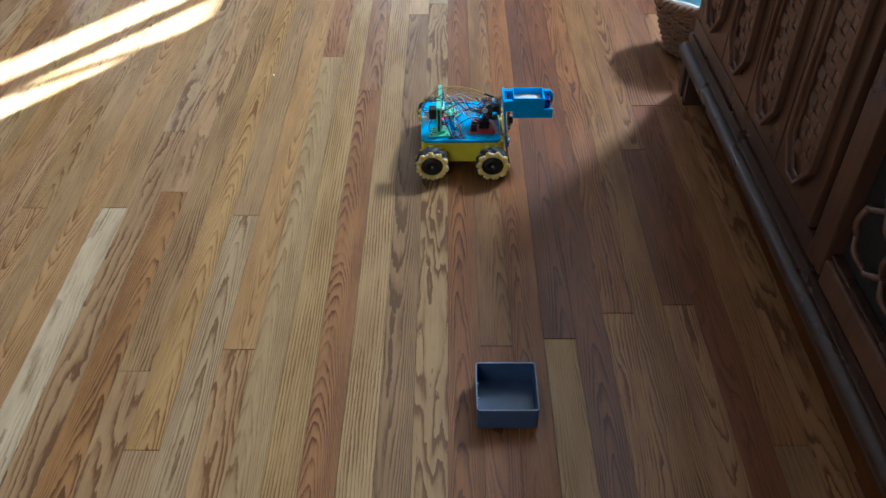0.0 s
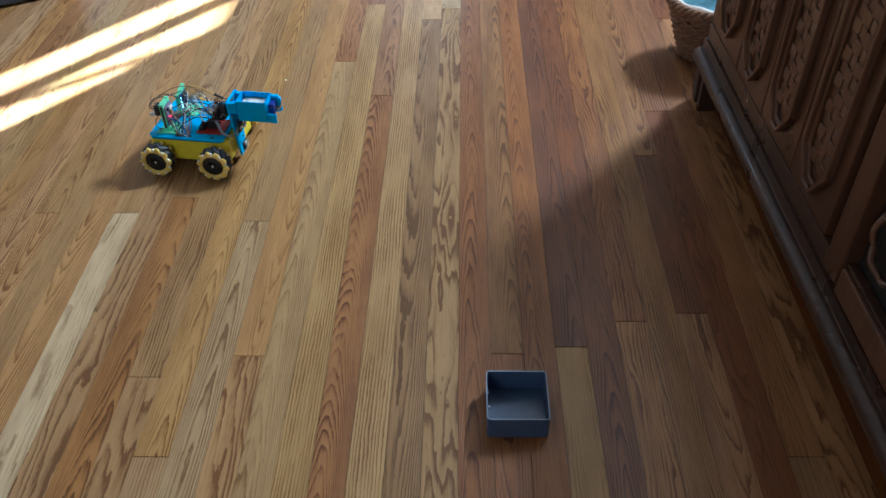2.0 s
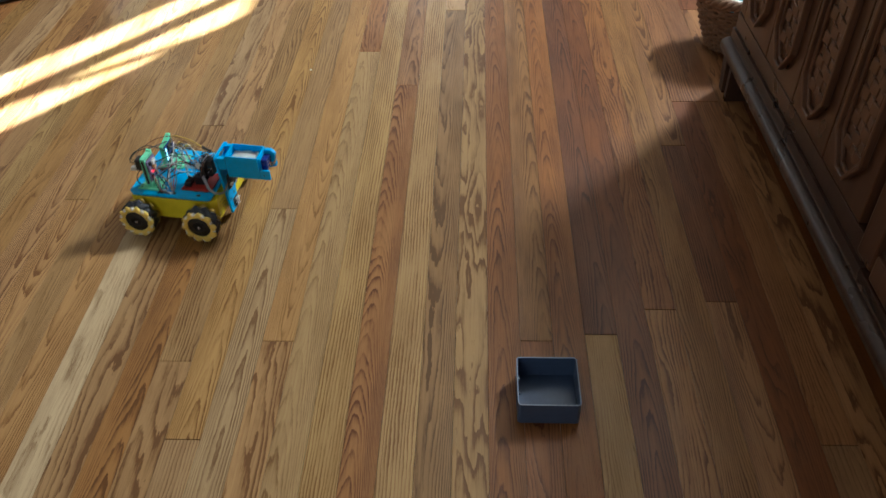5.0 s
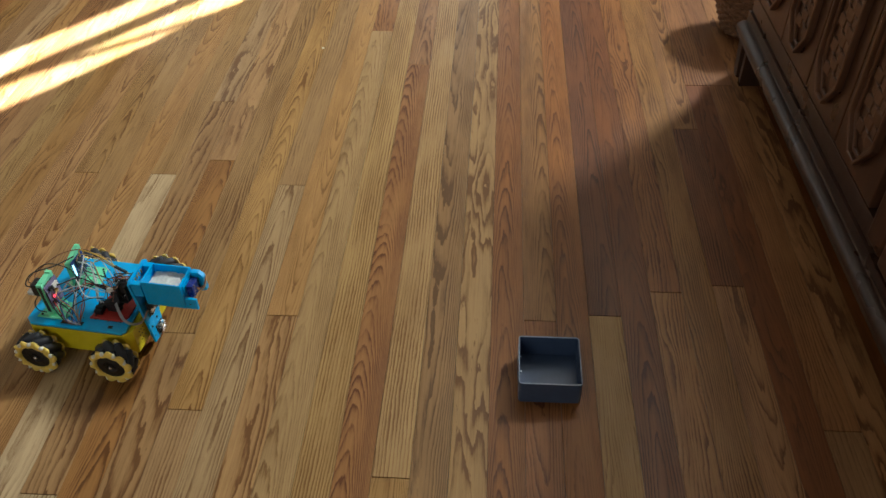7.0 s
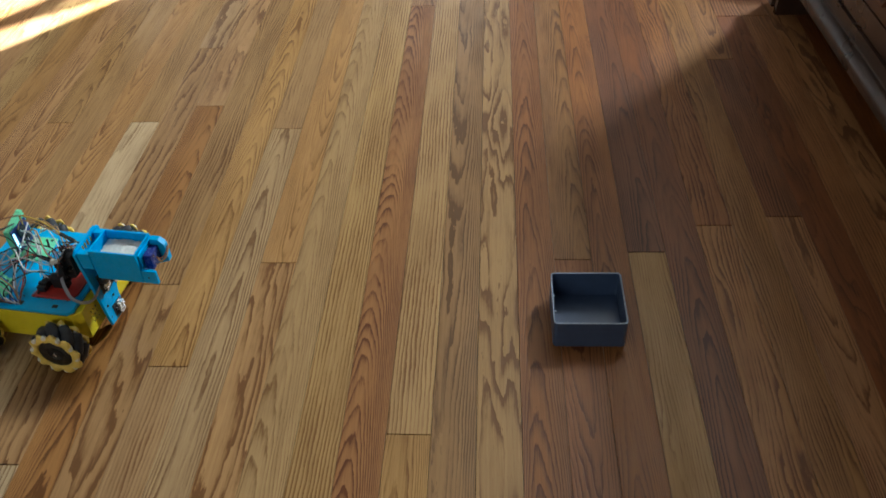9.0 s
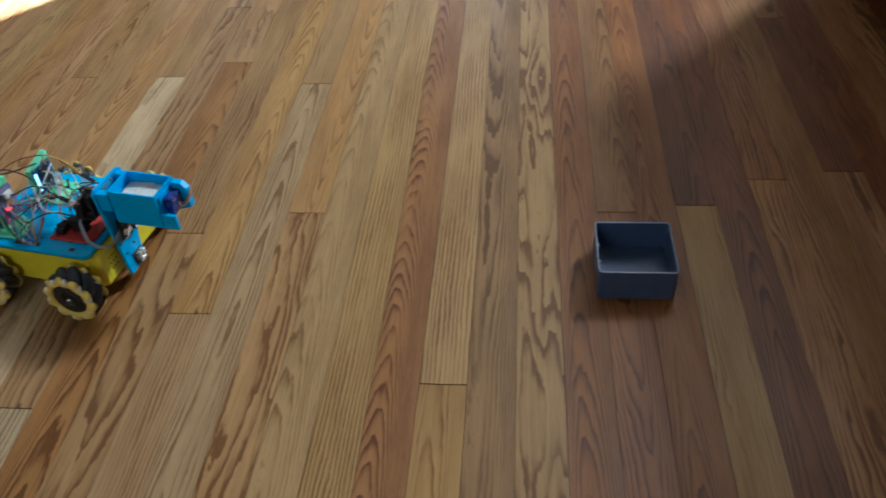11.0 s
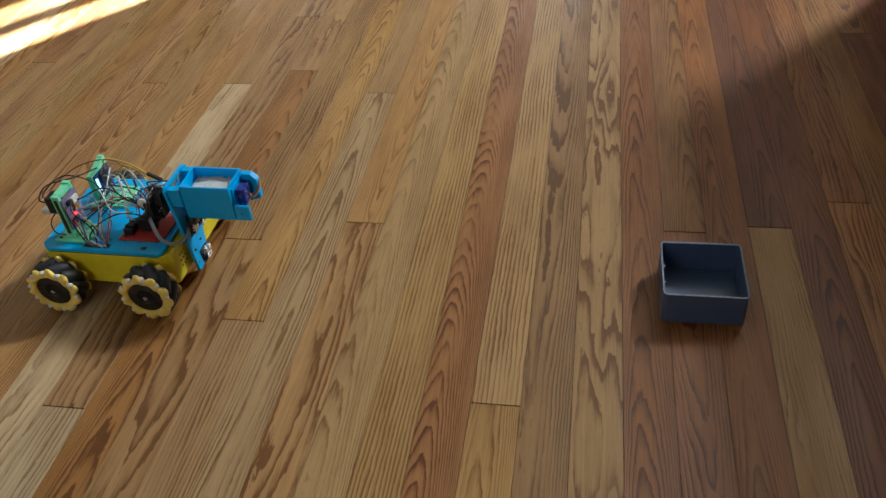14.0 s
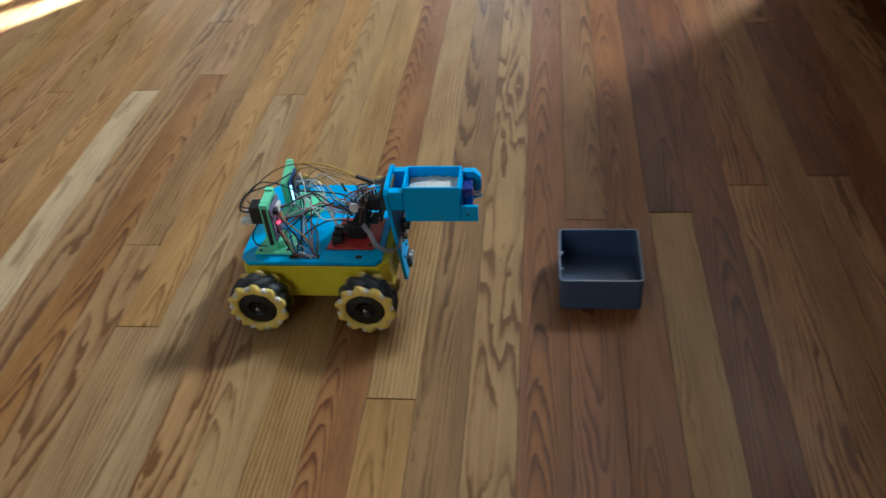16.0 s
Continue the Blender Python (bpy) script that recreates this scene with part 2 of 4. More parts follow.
M_TRAY_RIM = plain("slate_rim", (0.20, 0.25, 0.34), 0.30, 0.06, 90.0)
M_WICKER = plain("wicker", (0.23, 0.120, 0.062), 0.6, 0.35, 90.0, 0.4)
M_CLOTH = plain("blue_cloth", (0.20, 0.42, 0.52), 0.85, 0.10, 120.0, 0.5)
M_SOFA = plain("sofa_cloth", (0.085, 0.105, 0.145), 0.95, 0.45, 420.0, 0.8)


# ---------------------------------------------------------------- mesh helpers
def mesh_of(bm, name, mat, smooth=False):
    me = bpy.data.meshes.new(name)
    bmesh.ops.recalc_face_normals(bm, faces=bm.faces)
    bm.to_mesh(me)
    bm.free()
    me.materials.append(mat)
    if smooth:
        me.shade_smooth()
    return me


def part(name, bm, mat, parent=None, label="", smooth=False):
    ob = new(name, mesh_of(bm, name, mat, smooth))
    ob.parent = parent
    if label:
        ob["label"] = label
    return ob


def block(bm, x0, x1, y0, y1, z0, z1, bevel=0.0, segs=2):
    made = bmesh.ops.create_cube(bm, size=1.0)["verts"]
    bmesh.ops.scale(bm, vec=(x1 - x0, y1 - y0, z1 - z0), verts=made)
    bmesh.ops.translate(bm, vec=((x0 + x1) / 2, (y0 + y1) / 2, (z0 + z1) / 2), verts=made)
    if bevel:
        edges = list({e for v in made for e in v.link_edges})
        bmesh.ops.bevel(bm, geom=edges, offset=bevel, segments=segs, affect="EDGES", profile=0.6)
    return bm


def box(*a, **k):
    return block(bmesh.new(), *a, **k)


def prism(points, low, high, axis="z", bevel=0.0, bm=None):
    """A closed outline, drawn out along an axis. Outline pairs are (x, y) for z, (y, z) for x, (x, z) for y."""
    bm = bm or bmesh.new()
    put = {"z": lambda a, b, c: (a, b, c), "x": lambda a, b, c: (c, a, b), "y": lambda a, b, c: (a, c, b)}[axis]
    one = [bm.verts.new(put(a, b, low)) for a, b in points]
    two = [bm.verts.new(put(a, b, high)) for a, b in points]
    count = len(points)
    faces = [bm.faces.new(one[::-1]), bm.faces.new(two)]
    for k in range(count):
        faces.append(bm.faces.new((one[k], one[(k + 1) % count], two[(k + 1) % count], two[k])))
    if bevel:
        edges = list({e for f in faces[:2] for e in f.edges})
        bmesh.ops.bevel(bm, geom=edges, offset=bevel, segments=2, affect="EDGES", profile=0.6)
    return bm


def ring_prism(outer, inner, low, high, axis="z", bm=None):
    """A frame between two outlines with the same number of points."""
    bm = bm or bmesh.new()
    put = {"z": lambda a, b, c: (a, b, c), "x": lambda a, b, c: (c, a, b), "y": lambda a, b, c: (a, c, b)}[axis]
    rows = [[bm.verts.new(put(a, b, c)) for a, b in line] for line, c in ((outer, low), (outer, high), (inner, high), (inner, low))]
    count = len(outer)
    for k in range(count):
        m = (k + 1) % count
        for r in range(4):
            s = (r + 1) % 4
            bm.faces.new((rows[r][k], rows[r][m], rows[s][m], rows[s][k]))
    return bm


def lathe(profile, steps=24, axis="z", bm=None):
    """(radius, height) pairs turned about an axis."""
    bm = bm or bmesh.new()
    put = {"z": lambda r, h, a: (r * math.cos(a), r * math.sin(a), h), "y": lambda r, h, a: (r * math.cos(a), h, r * math.sin(a)), "x": lambda r, h, a: (h, r * math.cos(a), r * math.sin(a))}[axis]
    rings = [[bm.verts.new(put(max(r, 1e-5), h, 2 * math.pi * k / steps)) for k in range(steps)] for r, h in profile]
    for a, b in zip(rings, rings[1:]):
        for k in range(steps):
            bm.faces.new((a[k], a[(k + 1) % steps], b[(k + 1) % steps], b[k]))
    for end in (rings[0], rings[-1]):
        bm.faces.new(end)
    return bm


def smooth_line(points, steps=6):
    """Catmull-Rom through the points."""
    ps = [Vector(p) for p in points]
    ps = [ps[0] * 2 - ps[1]] + ps + [ps[-1] * 2 - ps[-2]]
    line = []
    for a, b, c, d in zip(ps, ps[1:], ps[2:], ps[3:]):
        for k in range(steps):
            t = k / steps
            line.append(0.5 * (2 * b + (c - a) * t + (2 * a - 5 * b + 4 * c - d) * t * t + (3 * b - a - 3 * c + d) * t ** 3))
    return line + [ps[-2]]


def tube(points, radius, sides=6, steps=6, bm=None, flat=1.0):
    bm = bm or bmesh.new()
    line = smooth_line(points, steps) if steps else [Vector(p) for p in points]
    rings, side = [], None
    for k, p in enumerate(line):
        way = (line[min(k + 1, len(line) - 1)] - line[max(k - 1, 0)]).normalized()
        side = (side - way * side.dot(way)).normalized() if side else way.orthogonal().normalized()
        up = way.cross(side)
        rings.append([bm.verts.new(p + (side * math.cos(a) + up * math.sin(a) * flat) * radius) for a in (2 * math.pi * q / sides for q in range(sides))])
    for a, b in zip(rings, rings[1:]):
        for k in range(sides):
            bm.faces.new((a[k], a[(k + 1) % sides], b[(k + 1) % sides], b[k]))
    bm.faces.new(rings[0][::-1])
    bm.faces.new(rings[-1])
    return bm


def thing(name, at, label, category, group=""):
    ob = new(name)
    ob.matrix_world = at
    return tagged(ob, label, category, group)


def rounded(x0, x1, y0, y1, r, steps=4):
    out = []
    for cx, cy, a0 in ((x1 - r, y1 - r, 0), (x0 + r, y1 - r, 90), (x0 + r, y0 + r, 180), (x1 - r, y0 + r, 270)):
        out += [(cx + r * math.cos(radians(a0 + 90 * k / steps)), cy + r * math.sin(radians(a0 + 90 * k / steps))) for k in range(steps + 1)]
    return out


# ---------------------------------------------------------------- the room
def wall(name, axis, at, thick, low, high, top, holes=()):
    """A wall with openings through it. axis x: it runs along y at x = at; holes: (from, to, sill, head)."""
    bm = bmesh.new()
    cuts = sorted({low, high, *[v for h in holes for v in h[:2]]})
    for a, b in zip(cuts, cuts[1:]):
        inside = [h for h in holes if h[0] <= a and h[1] >= b]
        spans = [(0, inside[0][2]), (inside[0][3], top)] if inside else [(0, top)]
        for z0, z1 in spans:
            if axis == "x":
                block(bm, at, at + thick, a, b, z0, z1)
            else:
                block(bm, a, b, at, at + thick, z0, z1)
    return tagged(part(name, bm, M_WALL), "plain painted plaster wall of the room", "wall", kind="structure")


def window(name, axis, at, a, b, z0, z1, bars):
    """Frame and bars in an opening; bars: (from, to) of uprights along the wall."""
    bm = bmesh.new()
    def piece(u0, u1, v0, v1, d0=0.03, d1=0.08):
        if axis == "x":
            block(bm, at + d0, at + d1, u0, u1, v0, v1)
        else:
            block(bm, u0, u1, at + d0, at + d1, v0, v1)
    e = 0.03
    piece(a, a + e, z0, z1); piece(b - e, b, z0, z1); piece(a + e, b - e, z0, z0 + e); piece(a + e, b - e, z1 - e, z1)
    for u0, u1 in bars:
        piece(u0, u1, z0 + e, z1 - e)
    return tagged(part(name, bm, M_FRAME), "white painted wooden window frame in the wall", "window", kind="structure")


tagged(part("ceiling", box(WEST - 0.1, EAST + 0.1, SOUTH - 0.1, NORTH + 0.1, HIGH, HIGH + 0.1), M_CEIL), "plain white painted ceiling", "ceiling", kind="structure")
wall("wall_east", "x", EAST, 0.1, SOUTH - 0.1, NORTH + 0.1, HIGH, [(3.93, 4.73, 3.24, 4.08), (7.04, 7.65, 1.552, 2.152)])
wall("wall_west", "x", WEST - 0.1, 0.1, SOUTH - 0.1, NORTH + 0.1, HIGH, [(5.4, 7.4, 1.35, 2.65)])
wall("wall_north", "y", NORTH, 0.1, WEST, EAST, HIGH, [(-0.97, -0.03, 1.22, 3.48)])
wall("wall_south", "y", SOUTH - 0.1, 0.1, WEST, EAST, HIGH, [(-1.8, -0.4, 0.9, 2.1)])
wall("wall_cabinet", "x", 1.06, 0.1, SOUTH, 1.25, HIGH)
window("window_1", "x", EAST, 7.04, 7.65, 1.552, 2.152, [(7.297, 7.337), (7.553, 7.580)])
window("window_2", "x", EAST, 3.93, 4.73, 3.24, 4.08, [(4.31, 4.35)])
window("window_3", "y", NORTH, -0.97, -0.03, 1.22, 3.48, [(-0.52, -0.48)])
# unseen frame, added round the south fill lamp
window("window_5", "y", SOUTH - 0.1, -1.8, -0.4, 0.9, 2.1, [(-1.12, -1.08)])
window("window_4", "x", WEST - 0.1, 5.4, 7.4, 1.35, 2.65, [(6.38, 6.42)])
# unseen sheets, added to keep sun and sky out of the lamps' openings
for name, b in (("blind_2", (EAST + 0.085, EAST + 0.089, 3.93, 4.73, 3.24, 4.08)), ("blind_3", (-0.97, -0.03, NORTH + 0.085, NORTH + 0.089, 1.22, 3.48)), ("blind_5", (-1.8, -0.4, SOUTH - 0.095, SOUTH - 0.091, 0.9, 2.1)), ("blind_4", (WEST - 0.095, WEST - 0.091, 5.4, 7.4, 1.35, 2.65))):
    tagged(part("window_" + name, box(*b), M_LIGHT_BLOCK), "pale unseen sheet that shuts outside light from the window", "blind", kind="structure")
# unseen bar, added only to cast the sun patch's slanting dark line
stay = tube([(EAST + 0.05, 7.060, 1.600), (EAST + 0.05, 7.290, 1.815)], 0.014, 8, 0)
tagged(part("window_stay", stay, M_FRAME), "thin slanting bar added to cast a dark line in the sun patch", "window stay", kind="structure")
tagged(part("ground", box(-60, 60, -60, 60, -0.9, -0.8), plain("lawn", (0.07, 0.09, 0.03), 0.95, 0.3, 3.0)), "dull green lawn outside the house", "ground", kind="structure")

# ---------------------------------------------------------------- the cabinet
DOOR_X = 0.592                     # face of the doors; the room is on the side of smaller x
CAB_NEAR, CAB_FAR, CAB_TOP = 0.02, 1.955, 0.70


def hexagon(cy, half, z0, z1, point):
    """An upright, pointed panel outline in (y, z)."""
    tip = half * 0.28
    return [(cy - half, z0 + point), (cy - tip, z0), (cy + tip, z0), (cy + half, z0 + point), (cy + half, z1 - point), (cy + tip, z1), (cy - tip, z1), (cy - half, z1 - point)]


def panel_door(cab, y0, y1):
    """A carved door leaf: slab, raised pointed frame in two steps, woven relief."""
    cy, half = (y0 + y1) / 2, 0.058
    z0, z1 = 0.205, 0.670
    door = part("door", box(DOOR_X, DOOR_X + 0.022, y0 + 0.0015, y1 - 0.0015, z0, z1, bevel=0.003), M_WALNUT, cab)
    bm = ring_prism(hexagon(cy, half, 0.236, 0.650, 0.055), hexagon(cy, half - 0.007, 0.245, 0.641, 0.052), DOOR_X - 0.014, DOOR_X, "x")
    ring_prism(hexagon(cy, half - 0.007, 0.245, 0.641, 0.052), hexagon(cy, half - 0.015, 0.254, 0.632, 0.047), DOOR_X - 0.007, DOOR_X, "x", bm)
    bmesh.ops.bevel(bm, geom=list(bm.edges), offset=0.0018, segments=1, affect="EDGES")
    part("panel_frame", bm, M_CARVED, door, "raised carved frame around the panel")
    bm = bmesh.new()
    rows = 15
    for r in range(rows):
        z = 0.286 + r * (0.330 / (rows - 1))
        for c in (-1, 0, 1):
            made = bmesh.ops.create_cube(bm, size=1.0)["verts"]
            lift = 0.0034 if (r + c) % 2 else 0.0018
            bmesh.ops.scale(bm, vec=(lift * 2, 0.0215, 0.0222), verts=made)
            bmesh.ops.rotate(bm, cent=(0, 0, 0), matrix=Matrix.Rotation(radians(9 if (r + c) % 2 else -7), 3, "Z") @ Matrix.Rotation(radians(6), 3, "X"), verts=made)
            bmesh.ops.translate(bm, vec=(DOOR_X - 0.001, cy + c * 0.0228, z + c * 0.003), verts=made)
    bmesh.ops.bevel(bm, geom=list(bm.edges), offset=0.0013, segments=1, affect="EDGES")
    tagged(part("woven_carving", bm, M_CARVED, door, "woven basket-work carving in relief"), kind="stuff")


def cabinet():
    cab = thing("cabinet", pose(0.595, 1.955, 0, 0, 0, 0.8) @ pose(-0.592, -1.955, 0), "dark walnut carved sideboard on short legs against the wall", "cabinet")
    back = 1.045
    part("carcass", box(DOOR_X + 0.026, back, CAB_NEAR + 0.01, CAB_FAR - 0.012, 0.125, CAB_TOP - 0.03, bevel=0.004), M_WALNUT, cab)
    part("top", box(DOOR_X - 0.03, back + 0.005, CAB_NEAR - 0.02, CAB_FAR + 0.02, CAB_TOP - 0.028, CAB_TOP, bevel=0.006), M_WALNUT, cab)
    side = [(DOOR_X + 0.03, 0.104), (0.5705, 0.104), (0.5675, 0.1075)]
    side += [(0.583 - 0.0172 * math.cos(radians(10 * k)), 0.1180 + 0.0175 * math.sin(radians(10 * k))) for k in range(10)]
    side += [(0.5865, 0.1352), (0.5880, 0.1385), (0.5882, 0.160), (DOOR_X + 0.03, 0.160)]
    part("base_moulding", prism(side, CAB_NEAR, CAB_FAR, "y"), M_RAIL, cab, "polished dark moulding along the foot")
    part("bottom_rail", box(DOOR_X + 0.001, DOOR_X + 0.024, 1.118, CAB_FAR - 0.004, 0.162, 0.202, bevel=0.002), M_RAIL, cab)
    end = box(DOOR_X + 0.003, DOOR_X + 0.025, 1.913, CAB_FAR - 0.004, 0.204, CAB_TOP - 0.03, bevel=0.003)
    part("stile", end, M_WALNUT, cab)
    for k in range(4):
        panel_door(cab, 1.163 + 0.1865 * k, 1.163 + 0.1865 * (k + 1))
    part("stile", box(DOOR_X + 0.012, DOOR_X + 0.024, 1.135, 1.160, 0.162, CAB_TOP - 0.03, bevel=0.002), M_RAIL, cab)
    part("stile", box(DOOR_X - 0.006, DOOR_X + 0.024, 1.078, 1.132, 0.176, CAB_TOP - 0.03, bevel=0.004), M_WALNUT, cab)
    # the middle door with its open lattice
    near = 0.44
    # this sheet paints the shade seen through the lattice
    door = part("door", box(DOOR_X + 0.020, DOOR_X + 0.0245, near, 1.078, 0.18, CAB_TOP - 0.032), M_SHADE_GAP, cab, "middle door with a pierced lattice over a black shade sheet")
    part("door_rail", box(DOOR_X - 0.004, DOOR_X + 0.019, near, 1.077, 0.164, 0.214, bevel=0.004), M_CARVED, door)
    part("door_rail", box(DOOR_X - 0.004, DOOR_X + 0.019, near, 1.077, 0.632, 0.669, bevel=0.004), M_CARVED, door)
    part("bead", box(DOOR_X + 0.002, DOOR_X + 0.019, near, 1.077, 0.2155, 0.224, bevel=0.003), M_RAIL, door)
    bars = bmesh.new()
    size = 0.055
    seen_edges = set()
    for i in range(-1, 9):
        for j in range(-1, 7):
            cy = 1.045 - i * size * math.sqrt(3) - (j % 2) * size * math.sqrt(3) / 2
            cz = 0.235 + j * size * 1.5
            ring = [(cy + size * math.sin(radians(60 * k)), cz + size * math.cos(radians(60 * k))) for k in range(6)]
            for p, q in zip(ring, ring[1:] + ring[:1]):
                key = tuple(sorted(((round(p[0], 3), round(p[1], 3)), (round(q[0], 3), round(q[1], 3)))))
                if key in seen_edges or not all(near + 0.01 < a < 1.074 and 0.222 < b < 0.630 for a, b in (p, q)):
                    continue
                seen_edges.add(key)
                mid = ((p[0] + q[0]) / 2, (p[1] + q[1]) / 2)
                tube([(DOOR_X + 0.008, *p), (DOOR_X - 0.001, *mid), (DOOR_X + 0.008, *q)], 0.0050, 8, 4, bars)
    part("lattice", bars, M_CARVED, door, "rounded carved bars crossing in hexagons", smooth=True)
    part("front_board", box(DOOR_X, DOOR_X + 0.024, CAB_NEAR + 0.01, near - 0.003, 0.164, CAB_TOP - 0.03, bevel=0.003), M_WALNUT, cab)
    part("plinth", box(0.582, 1.04, 1.880, 1.895, 0.0, 0.124), M_RAIL, cab, "dark set-back board under the end")
    for x, y in ((0.600, 1.934), (1.01, 1.934), (0.600, 0.06), (1.01, 0.06)):
        foot = bmesh.new()
        block(foot, x - 0.023, x + 0.023, y - 0.020, y + 0.020, 0.0, 0.1245, bevel=0.004)
        for v in foot.verts:
            f = 0.72 + 0.28 * min(v.co.z / 0.1245, 1) ** 1.5
            v.co.x, v.co.y = x + (v.co.x - x) * f, y + (v.co.y - y) * f
        part("leg", foot, M_RAIL, cab)
    return cab


cabinet()


# ---------------------------------------------------------------- basket, tray, sofa
def basket():
    """Woven basket: stakes, weavers round them, a braided rim and a cloth inside."""
    b = thing("wicker_basket", pose(0.662, 2.168, 0), "brown woven wicker basket with a pale blue cloth inside", "basket")
    def radius(z):
        return 0.056 + 0.057 * min(max(z / 0.155, 0), 1) ** 0.8
    body = bmesh.new()
    turns = 18
    for t in range(turns):
        z = 0.008 + t * 0.0083
        ring = []
        for k in range(72):
            a = 2 * math.pi * k / 72
            wave = 0.0038 * math.sin(18 * a + math.pi * t)
            ring.append(((radius(z) + wave) * math.cos(a), (radius(z) + wave) * math.sin(a), z + 0.0016 * math.sin(5 * a + t * 1.7)))
        tube(ring + ring[:1], 0.0042, 5, 0, body)
    part("weave", body, M_WICKER, b, smooth=True)
    stakes = bmesh.new()
    for k in range(36):
        a = 2 * math.pi * k / 36
        tube([(radius(z) * math.cos(a), radius(z) * math.sin(a), z) for z in (0.002, 0.05, 0.10, 0.155)], 0.0036, 5, 3, stakes)
    part("stake", stakes, M_WICKER, b, smooth=True)
    rim = bmesh.new()
    for s in range(3):
        ring = []
        for k in range(121):
            a = 2 * math.pi * k / 120
            q = 15 * a + s * 2.094
            ring.append(((radius(0.155) + 0.007 * math.cos(q)) * math.cos(a), (radius(0.155) + 0.007 * math.cos(q)) * math.sin(a), 0.160 + 0.007 * math.sin(q)))
        tube(ring, 0.0072, 6, 0, rim)
    part("rim", rim, M_WICKER, b, "braided wicker rim", smooth=True)
    part("base", lathe([(0.054, 0.0), (0.057, 0.004), (0.054, 0.009)], 32), M_WICKER, b)
    cloth = bmesh.new()
    grid = [[cloth.verts.new((r * math.cos(a), r * math.sin(a), 0.138 + 0.03 * (1 - r / 0.10) + 0.014 * noise.noise(Vector((r * 30 * math.cos(a), r * 30 * math.sin(a), 1.0))))) for a in (2 * math.pi * k / 40 for k in range(40))] for r in (0.002, 0.025, 0.045, 0.065, 0.085, 0.098)]
    for p, q in zip(grid, grid[1:]):
        for k in range(40):
            cloth.faces.new((p[k], p[(k + 1) % 40], q[(k + 1) % 40], q[k]))
    bmesh.ops.solidify(cloth, geom=list(cloth.faces), thickness=0.006)
    part("cloth", cloth, M_CLOTH, b, "crumpled pale blue cloth", smooth=True)
    fold = [(0.093 * math.cos(radians(a)), 0.093 * math.sin(radians(a)), 0.160 + 0.004 * math.sin(radians(a * 5))) for a in range(130, 271, 10)]
    part("cloth_edge", tube(fold, 0.0085, 8, 3), M_NYLON, b, "folded white edge of the cloth", smooth=True)


basket()


def tray():
    """Small square open box with rounded corners and a thin pale rim."""
    at = pose(0.0955, 0.957, 0.0)
    t = thing("square_tray", at, "small slate-blue plastic square open box on the floor", "box")
    hx, hy, tall, wall_t = 0.0495, 0.0495, 0.046, 0.0018
    outer, inner = rounded(-hx, hx, -hy, hy, 0.006), rounded(-hx + wall_t, hx - wall_t, -hy + wall_t, hy - wall_t, 0.004)
    part("side_wall", ring_prism(outer, inner, 0.0028, tall - 0.0012), M_TRAY, t)
    part("base", prism(outer, 0.0, 0.0026, bevel=0.0006), M_TRAY, t)
    lip_o, lip_i = rounded(-hx - 0.0004, hx + 0.0004, -hy - 0.0004, hy + 0.0004, 0.0064), rounded(-hx + wall_t - 0.0003, hx - wall_t + 0.0003, -hy + wall_t, hy - wall_t, 0.004)
    part("rim", ring_prism(lip_o, lip_i, tall - 0.0011, tall), M_TRAY_RIM, t, "thin pale top edge")
    for y in (0.012, -0.018):
        part("tab", box(-hx + wall_t, -hx + wall_t + 0.003, y - 0.002, y + 0.002, 0.034, 0.038, bevel=0.0006), M_TRAY_RIM, t)
    part("screw", lathe([(0.0018, 0.0027), (0.0018, 0.0036), (0.001, 0.0041)], 10), M_STEEL, t).location = (0.032, -0.036, 0.0)


tray()


def sofa():
    s = thing("sofa", pose(-1.215, 2.592, 0, 0, 0, 30), "grey-blue woven fabric sofa on the wooden floor", "sofa")
    bm = box(-1.5, 0.0, 0.0, 0.75, 0.006, 0.26, bevel=0.014, segs=3)
    part("base", bm, M_SOFA, s)
    for k in range(2):
        part("seat_cushion", box(-1.33 + 0.585 * k, -1.33 + 0.575 + 0.585 * k, 0.02, 0.58, 0.264, 0.40, bevel=0.04, segs=3), M_SOFA, s)
    part("arm", box(-0.155, 0.0, 0.01, 0.75, 0.262, 0.58, bevel=0.04, segs=3), M_SOFA, s)
    part("backrest", box(-1.5, -0.16, 0.60, 0.76, 0.262, 0.80, bevel=0.04, segs=3), M_SOFA, s)
    for x, y in ((-1.42, 0.08), (-0.08, 0.08), (-1.42, 0.67), (-0.08, 0.67)):
        part("leg", box(x - 0.025, x + 0.025, y - 0.025, y + 0.025, 0.0, 0.03), M_RAIL, s)


sofa()


def crumb():
    """A pale scrap lying on the boards."""
    bm = bmesh.new()
    bmesh.ops.create_icosphere(bm, subdivisions=2, radius=0.0032)
    for v in bm.verts:
        v.co *= 1 + 0.35 * noise.noise(v.co * 400)
        v.co.z = v.co.z * 0.5 + 0.0017
    ob = tagged(part("paper_scrap", bm, M_NYLON), "tiny crumpled white paper scrap lying on the floorboards", "scrap")
    ob.location = (-0.461, 2.037, 0.0)


crumb()


# ---------------------------------------------------------------- the robot car
# Its own space: x ahead, y to the far side, floor z = 0, origin between the two hubs of the nearer wheels.
R_WHEEL, BASE, FAR = 0.0380, 0.0665, 0.238
MID = FAR / 2


def screw(parent, x, y, z, r=0.0019, mat=None):
    ob = part("screw", lathe([(r, 0), (r, 0.0008), (r * 0.6, 0.0013)], 10), mat or M_BLACK, parent)
    ob.location = (x, y, z)
    return ob


